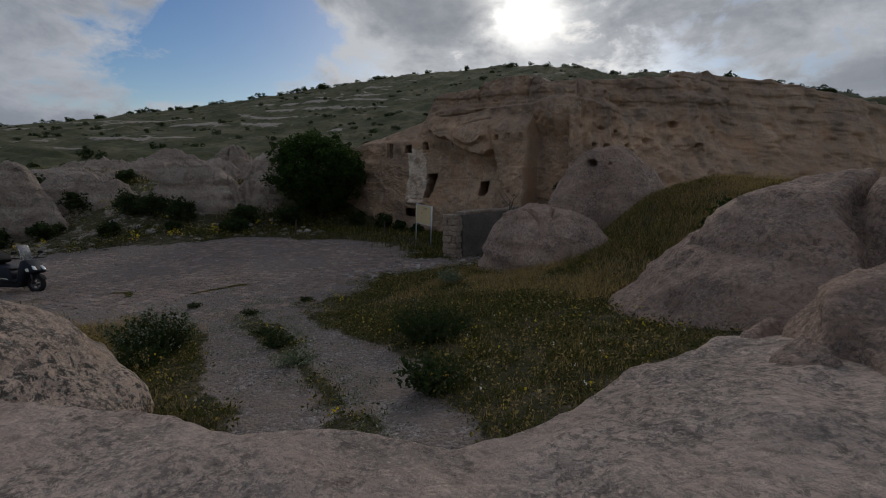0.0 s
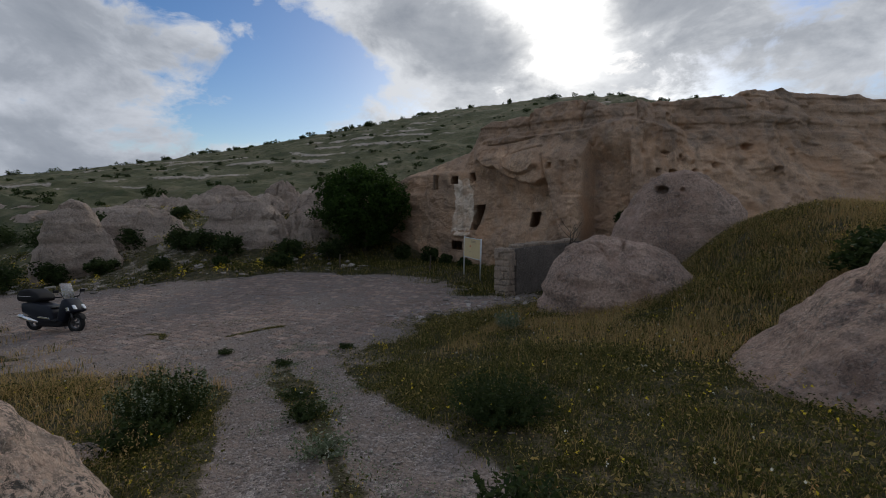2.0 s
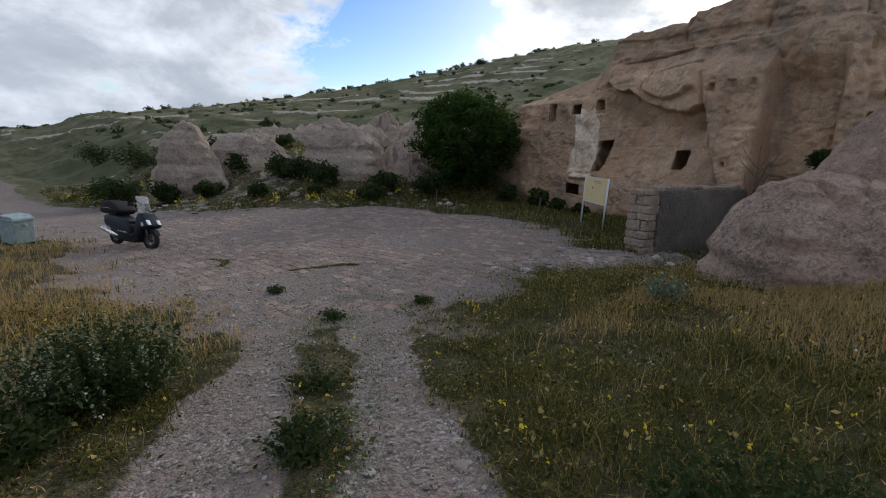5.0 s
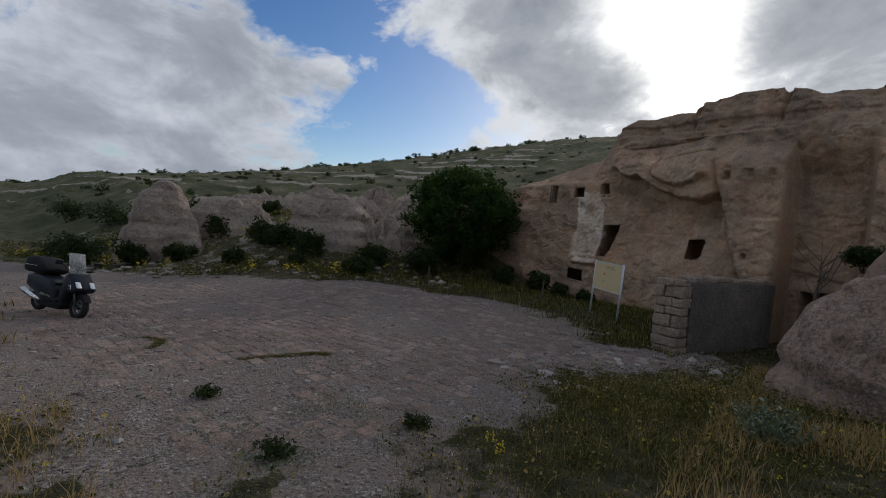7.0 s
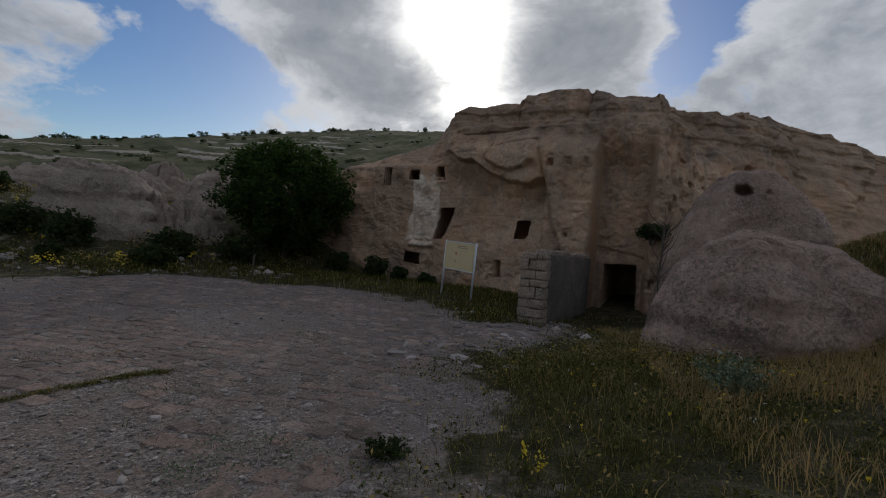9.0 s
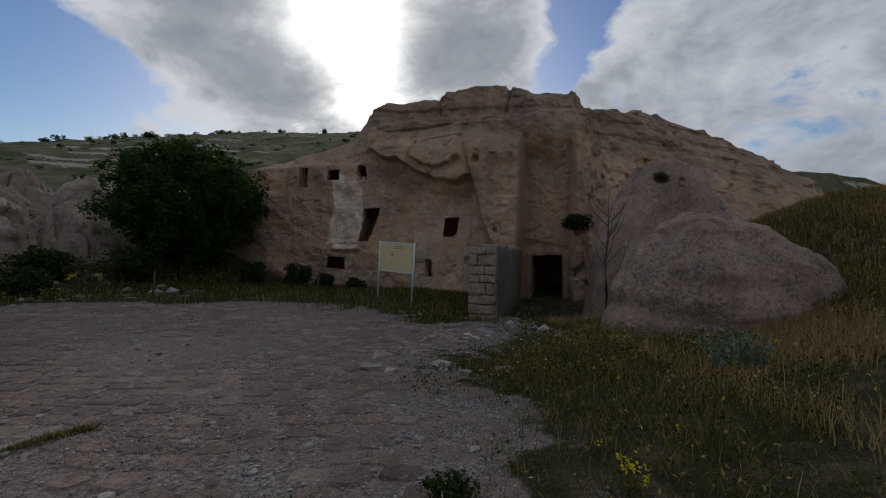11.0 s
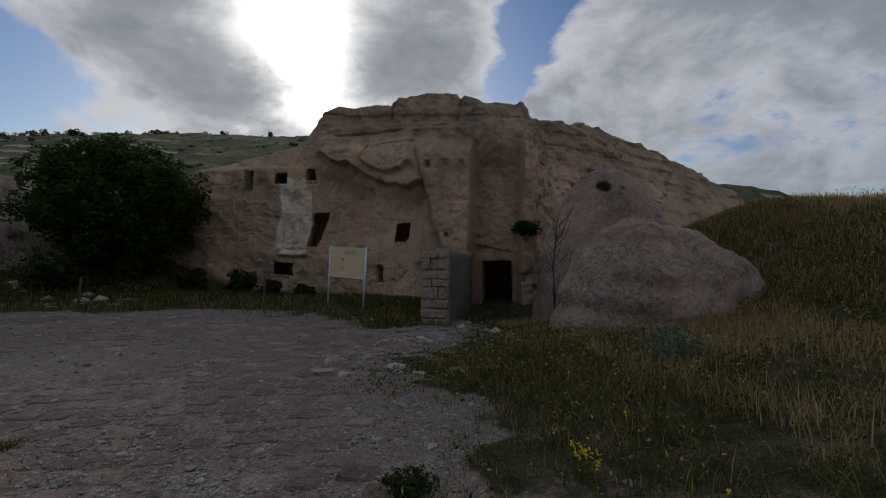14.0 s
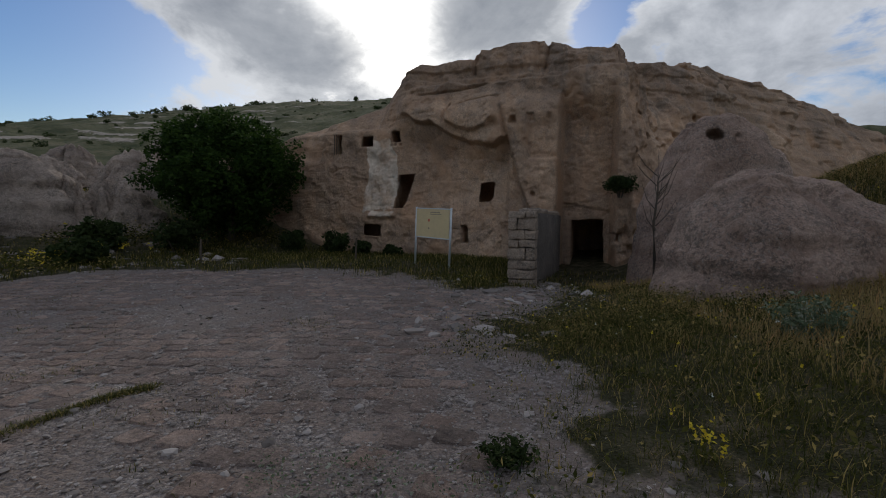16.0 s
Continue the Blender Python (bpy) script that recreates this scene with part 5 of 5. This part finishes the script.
def make_grass():
    rng = np.random.default_rng(12)
    near = (-9, 7, 5, 23)
    high = lambda x, y: 0.07 + 0.17 * ss(-0.25, 0.4, fbm(col3(x * 0.5, y * 0.5), 3, 95)) * (0.7 + 0.6 * vnoise(col3(x * 2.5, y * 2.5), 3))
    edge = lambda x, y: (0.42 + 0.58 * ss(0.0, 2.0, -poly_distance(x, y, LOT))) * (0.4 + 0.6 * ss(0.8, 1.9, line_distance(x, y, TRAIL)))
    x, y, z = scatter(rng, 520000, near, turf)
    blades("grass", rng, x, y, z, high(x, y) * edge(x, y), 0.0026, 1.4, GRASS, "green and yellowing meadow grass")
    x, y, z = scatter(rng, 360000, (-5.2, 3.5, 8.5, 16.5), turf)
    blades("grass", rng, x, y, z, 0.7 * high(x, y) * edge(x, y), 0.0017, 1.7, GRASS, "fine short meadow grass")
    x, y, z = scatter(rng, 250000, near, lambda x, y: turf(x, y) * (0.1 + 0.9 * ss(-0.05, 0.35, fbm(col3(x * 0.5, y * 0.5), 3, 97))))
    blades("dry_grass", rng, x, y, z, 1.15 * high(x, y) * edge(x, y), 0.0019, 1.3, DRY, "dry straw-coloured grass stems")
    # nodding seed heads on thin straw stems
    x, y, z = scatter(rng, 26000, near, lambda x, y: turf(x, y) * ss(0.0, 0.3, fbm(col3(x * 0.45, y * 0.45), 3, 98)))
    h = rng.uniform(0.16, 0.34, len(x)) * edge(x, y)
    at = np.repeat(np.stack([x, y, z + h], -1), 5, 0) + rng.normal(0, 1, (5 * len(x), 3)) * (0.008, 0.008, 0.022)
    tagged(scatter_cards("seed_heads", at, 0.011, DRY, 24, None, 0.9, 2.4), "pale nodding seed heads of meadow grass", "grass", kind="stuff")
    x, y, z = scatter(rng, 70000, (-18, -2.5, 20, 30.5), lambda x, y: turf(x, y) * ss(-3.6, -4.6, x))
    blades("grass", rng, x, y, z, 0.22, 0.007, 0.9, GRASS, "tall dark grass below the cliff")
    x, y, z = scatter(rng, 150000, (-34, 10, 4, 31), lambda x, y: turf(x, y) * np.where((x > near[0]) & (x < near[1]) & (y < near[3]) & (y > near[2]), 0, 1))
    blades("grass", rng, x, y, z, 0.15, 0.009, 0.8, GRASS, "rough green grass round the car park")
    x, y, z = scatter(rng, 90000, (-22, -5, 4.5, 11), lambda x, y: turf(x, y) * ss(-18, -15, x) * 0.9)
    blades("dry_grass", rng, x, y, z, 0.2, 0.0045, 1.1, DRY, "rust and straw coloured dry grass")
    x, y, z = scatter(rng, 110000, (1.5, 20, 12, 32), turf)
    blades("grass", rng, x, y, z, 0.24, 0.007, 0.8, DRY, "tall pale grass on the slope")
    x, y, z = scatter(rng, 120000, (-2.5, 8, 11, 24), lambda x, y: (1 - gravel_amount(x, y)) * ss(11.0, 15.0, y) * 0.7 * ss(-0.1, 0.4, fbm(col3(x * 0.7, y * 0.7), 3, 93)))
    blades("dry_grass", rng, x, y, z, 0.24, 0.004, 0.9, DRY, "dry brown grass on the slope")
    # broad low leaves of weeds
    x, y, z = scatter(rng, 480000, near, turf)
    scatter_cards("weeds", np.stack([x, y, z + rng.uniform(0.0, 1.0, len(x)) ** 1.3 * (0.04 + 0.85 * high(x, y) * edge(x, y))], -1), 0.016 * rng.uniform(0.5, 1.9, len(x)), GRASS, 14)
    tagged(bpy.data.objects["weeds"], "low leafy green weeds", "weeds", kind="stuff")
    # creeping weeds along the middle of the trail and over its edges
    x, y, z = scatter(rng, 160000, (-7, 1.6, 6, 13), lambda x, y: ss(0.55, 0.1, line_distance(x, y, TRAIL)) * ss(-0.12, 0.25, fbm(col3(x * 1.3, y * 1.3), 4, 67)) + 0.35 * ss(1.4, 0.9, line_distance(x, y, TRAIL)) * ss(0.1, 0.4, fbm(col3(x * 1.5, y * 1.5), 4, 68)))
    mat_h = 0.02 + 0.09 * ss(0.0, 0.5, fbm(col3(x * 1.3, y * 1.3), 4, 67))
    tagged(scatter_cards("trail_weeds", np.stack([x, y, z - 0.02 + rng.uniform(0, 1, len(x)) * mat_h], -1), 0.012 * rng.uniform(0.6, 1.6, len(x)), LEAF_SAGE, 25), "creeping grey-green weeds along the trail", "weeds", kind="stuff")
    # sparse growth on the gravel and along the middle of the trail
    x, y, z = scatter(rng, 60000, (-16, 2, 6, 22), lambda x, y: gravel_amount(x, y) * 0.65 * ss(0.22, 0.5, fbm(col3(x * 0.8, y * 0.8), 4, 99)) + 0.6 * ss(0.4, 0.1, line_distance(x, y, TRAIL)) * ss(-0.1, 0.3, fbm(col3(x * 1.1, y * 1.1), 3, 66)))
    blades("sparse_grass", rng, x, y, z, 0.04, 0.003, 1.6, GRASS, "thin short grass in the gravel")
    # grass strip across the gravel
    for ax, ay, bx, by, wide, count in ((-8.3, 14.1, -8.9, 12.7, 0.05, 2600), (-10.4, 11.9, -11.4, 12.1, 0.05, 1500), (-9.6, 14.6, -10.6, 13.6, 0.2, 300), (-7.4, 16.2, -8.3, 16.9, 0.2, 240)):
        t = rng.uniform(0, 1, count)
        x = ax + (bx - ax) * t + rng.normal(0, wide, count)
        y = ay + (by - ay) * t + 0.25 * np.sin(3.1 * t) + rng.normal(0, wide, count)
        blades("sparse_grass", rng, x, y, ground_height(x, y), 0.035, 0.003, 2.0, GRASS, "thin line of grass across the gravel")
    for mat, count, label, lift, size in ((PETAL, 1900, "small yellow wildflowers", 0.32, 0.02), (PETAL_W, 900, "small white wildflowers", 0.3, 0.016)):
        x, y, z = scatter(rng, count, (-8, 7, 6, 22), turf)
        at = np.repeat(np.stack([x, y, z + rng.uniform(0.12, lift, len(x))], -1), 4, 0) + rng.normal(0, 0.008, (4 * len(x), 3))
        tagged(scatter_cards("wildflowers", at, size, mat, 15, None, 0.8, 1.1), label, "flowers", kind="stuff")


make_grass()


def make_bank_growth():
    """Yellow broom and weeds over the rocky bank."""
    rng = np.random.default_rng(64)
    x, y, z = scatter(rng, 7000, (-42, -15, 13, 31), lambda x, y: (1 - gravel_amount(x, y)) * ss(0.0, 0.3, fbm(col3(x * 0.5, y * 0.5), 3, 15)))
    c = np.stack([x, y, z + 0.18], -1)
    at = clumped(rng, c, rng.uniform(0.12, 0.42, len(c)), 16)
    tagged(scatter_cards("weeds", at, 0.065, GRASS, 16), "green weeds over the rocky bank", "weeds", kind="stuff")
    x, y, z = scatter(rng, 420, (-40, -16, 13, 29), lambda x, y: (1 - gravel_amount(x, y)) * ss(0.05, 0.3, fbm(col3(x * 0.4, y * 0.4), 3, 18)))
    at = clumped(rng, np.stack([x, y, z + 0.45], -1), rng.uniform(0.08, 0.25, len(x)), 14)
    tagged(scatter_cards("wildflowers", at, 0.05, PETAL, 17), "yellow flower spikes on the rocky bank", "flowers", kind="stuff")


make_bank_growth()


def make_stones():
    """Loose stones: squashed, dented octahedral pebbles."""
    rng = np.random.default_rng(21)
    m = plain("loose_stone", (0.33, 0.295, 0.265), 0.9, 0, 0.3, 8)
    t = m.node_tree
    b = t.nodes["Principled BSDF"]
    r = node(t, "ShaderNodeNewGeometry").outputs["Random Per Island"]
    t.links.new(ramp(t, r, [(0.0, (0.14, 0.12, 0.105)), (0.55, (0.25, 0.215, 0.19)), (1.0, (0.4, 0.355, 0.32))]), b.inputs["Base Color"])
    bm = bmesh.new()
    bmesh.ops.create_icosphere(bm, subdivisions=1, radius=1.0)
    v0 = np.array([w.co[:] for w in bm.verts])
    f0 = np.array([[w.index for w in q.verts] for q in bm.faces])
    bm.free()

    def lay(name, count, area, keep, lo, hi, label):
        x, y, z = scatter(rng, count, area, keep)
        n = len(x)
        s = lo * (hi / lo) ** (rng.uniform(0, 1, n) ** 2.2)
        a = rng.uniform(0, 6.283, n)
        shape = v0[None] * rng.uniform(0.6, 1.3, (n, len(v0), 1)) * np.stack([s, s * rng.uniform(0.6, 1, n), s * rng.uniform(0.3, 0.6, n)], -1)[:, None]
        c, si = np.cos(a)[:, None], np.sin(a)[:, None]
        p = np.stack([shape[..., 0] * c - shape[..., 1] * si + x[:, None], shape[..., 0] * si + shape[..., 1] * c + y[:, None], shape[..., 2] + (z - 0.02)[:, None]], -1)
        f = (np.arange(n)[:, None, None] * len(v0) + f0[None]).reshape(-1, 3)
        tagged(mesh_object(name, p.reshape(-1, 3), f, m, smooth=False), label, "stones", kind="stuff")

    lay("gravel", 34000, (-8.5, 0, 7.5, 15), lambda x, y: gravel_amount(x, y) * 0.9, 0.006, 0.022, "loose grey gravel on the car park")
    lay("gravel", 9000, (-24, -3, 9, 25), lambda x, y: gravel_amount(x, y) * 0.9, 0.012, 0.055, "half-buried paving rubble on the car park")
    lay("rubble", 420, (-6.5, -2.5, 16, 23), lambda x, y: 0 * x + 0.7, 0.04, 0.2, "pale rubble on the way to the doorway")
    lay("rubble", 900, (-34, -14, 12, 27), lambda x, y: 1 - gravel_amount(x, y), 0.06, 0.4, "pale stones on the rocky bank")
    lay("rubble", 260, (-3, 6, 9, 16), lambda x, y: 0 * x + 0.7, 0.02, 0.07, "small stones in the grass")


make_stones()


# ---- hillside growth ----
def make_hill_growth():
    rng = np.random.default_rng(77)
    bearing = np.radians(np.concatenate([rng.uniform(-88, 45, 330), rng.uniform(-80, 55, 420)]))
    r = np.concatenate([rng.uniform(150, 172, 330), rng.uniform(45, 150, 420)])
    size = np.concatenate([rng.uniform(0.6, 1.5, 330) * (1 + 0.7 * (rng.uniform(0, 1, 330) > 0.9)), rng.uniform(0.25, 0.8, 420)])
    x, y = -4 + r * np.sin(bearing), 10 + r * np.cos(bearing)
    z = ground_height(x, y)
    c = np.stack([x, y, z + size * 0.2], -1)
    sub = np.repeat(c, 5, 0) + rng.normal(size=(len(c) * 5, 3)) * np.repeat(size, 5)[:, None] * (0.55, 0.55, 0.18)
    at = clumped(rng, sub, np.repeat(size, 5) * 0.55, 44)
    tagged(scatter_cards("hillside_scrub", at, np.repeat(np.repeat(size, 5), 44) * 0.22, LEAF_BUSH, 3), "dark scrub along the ridge and hillside", "scrub", kind="stuff")


make_hill_growth()


# ---- paving stones ----
def sett_material(name, joined):
    """Worn tuff setts, each of its own tone."""
    m = rock_material(name, (0.40, 0.325, 0.28), (0.32, 0.255, 0.22), (0.22, 0.175, 0.15), 0.35, 2.0)
    t = m.node_tree
    b = t.nodes["Principled BSDF"]
    own = node(t, "ShaderNodeNewGeometry").outputs["Random Per Island"] if joined else node(t, "ShaderNodeObjectInfo").outputs["Random"]
    worn = b.inputs["Base Color"].links[0].from_socket
    tone = ramp(t, own, [(0.0, (0.85, 0.82, 0.81)), (0.45, (1.05, 1.0, 0.98)), (0.75, (1.22, 1.1, 1.03)), (1.0, (1.32, 1.28, 1.25))])
    n = node(t, "ShaderNodeMix", data_type="RGBA", blend_type="MULTIPLY")
    n.inputs[0].default_value = 1.0
    t.links.new(worn, n.inputs[6])
    t.links.new(tone, n.inputs[7])
    t.links.new(n.outputs[2], b.inputs["Base Color"])
    return m


def make_paving():
    """Worn flat setts, half sunk in the gravel, in rough rows; the nearest are pieces of their own."""
    root = new("pavement")
    tagged(root, "worn flat paving stones sunk in gravel", "pavement", kind="structure")
    near_mat = sett_material("paving_tuff", False)
    far_mat = sett_material("paving_tuff_joined", True)
    rnd = random.Random(17)
    shapes = []
    for k in range(16):
        corners = []
        for cx, cy in ((-1, -1), (1, -1), (1, 1), (-1, 1)):
            ax, ay = 0.5 * cx * rnd.uniform(0.82, 1.04), 0.41 * cy * rnd.uniform(0.82, 1.04)
            cut = rnd.uniform(0.05, 0.14)
            pair = [(ax - cx * cut, ay), (ax, ay - cy * cut)]
            corners += pair if cx * cy < 0 else pair[::-1]
        dome = rnd.uniform(-0.01, 0.014)
        n = len(corners)
        verts = [(x, y, -0.12) for x, y in corners] + [(x, y, 0.018) for x, y in corners] + [(x * 0.88, y * 0.88, 0.045 + rnd.uniform(-0.01, 0.01)) for x, y in corners] + [(0.0, 0.0, 0.05 + dome)]
        faces = []
        for a, b in ((0, n), (n, 2 * n)):
            for i in range(n):
                q = (i + 1) % n
                faces += [(a + i, a + q, b + q), (a + i, b + q, b + i)]
        faces += [(2 * n + i, 2 * n + (i + 1) % n, 3 * n) for i in range(n)]
        me = bpy.data.meshes.new("paving_stone")
        me.from_pydata(verts, [], faces)
        me.materials.append(near_mat)
        shapes.append((me, np.array(verts), np.array(faces)))
    spots = []
    for row in range(66):
        for k in range(58):
            spots.append((-22.0 + 0.345 * k + rnd.uniform(-0.035, 0.035) + 0.17 * (row % 2) + 0.04 * row, 10.6 + 0.285 * row + rnd.uniform(-0.03, 0.03), rnd.random()))
    sx, sy, sr = np.array(spots).T
    worn = fbm(col3(sx * 0.4, sy * 0.4), 4, 33)
    ok = (poly_distance(sx, sy, LOT) > 0.5) & (gravel_amount(sx, sy) > 0.6) & (worn + 0.5 * (sr - 0.5) > -0.06 - 0.16 * ss(13, 16, sy))
    sx, sy = sx[ok], sy[ok]
    sz = ground_height(sx, sy)
    order = np.argsort(np.hypot(sx + 6.0, sy - 12.5))
    v_all, f_all, base = [], [], 0
    for rank, k in enumerate(order):
        me, v, f = rnd.choice(shapes)
        m = pose(sx[k], sy[k], sz[k] - 0.055 + rnd.uniform(-0.008, 0.006), rnd.uniform(-2, 2), rnd.uniform(-2, 2), -7 + rnd.uniform(-9, 9)) @ Matrix.Diagonal((rnd.uniform(0.29, 0.36), rnd.uniform(0.29, 0.35), 0.8, 1))
        if rank < 300:
            ob = new("paving_stone", me)
            ob.parent = root
            ob.matrix_local = m
        else:
            a = np.array(m)
            v_all.append(v @ a[:3, :3].T + a[:3, 3])
            f_all.append(f + base)
            base += len(v)
    rest = mesh_object("paving_rest", np.concatenate(v_all), np.concatenate(f_all), far_mat, root, smooth=False, label="worn setts across the far car park")
    rest["kind"] = "stuff"


make_paving()
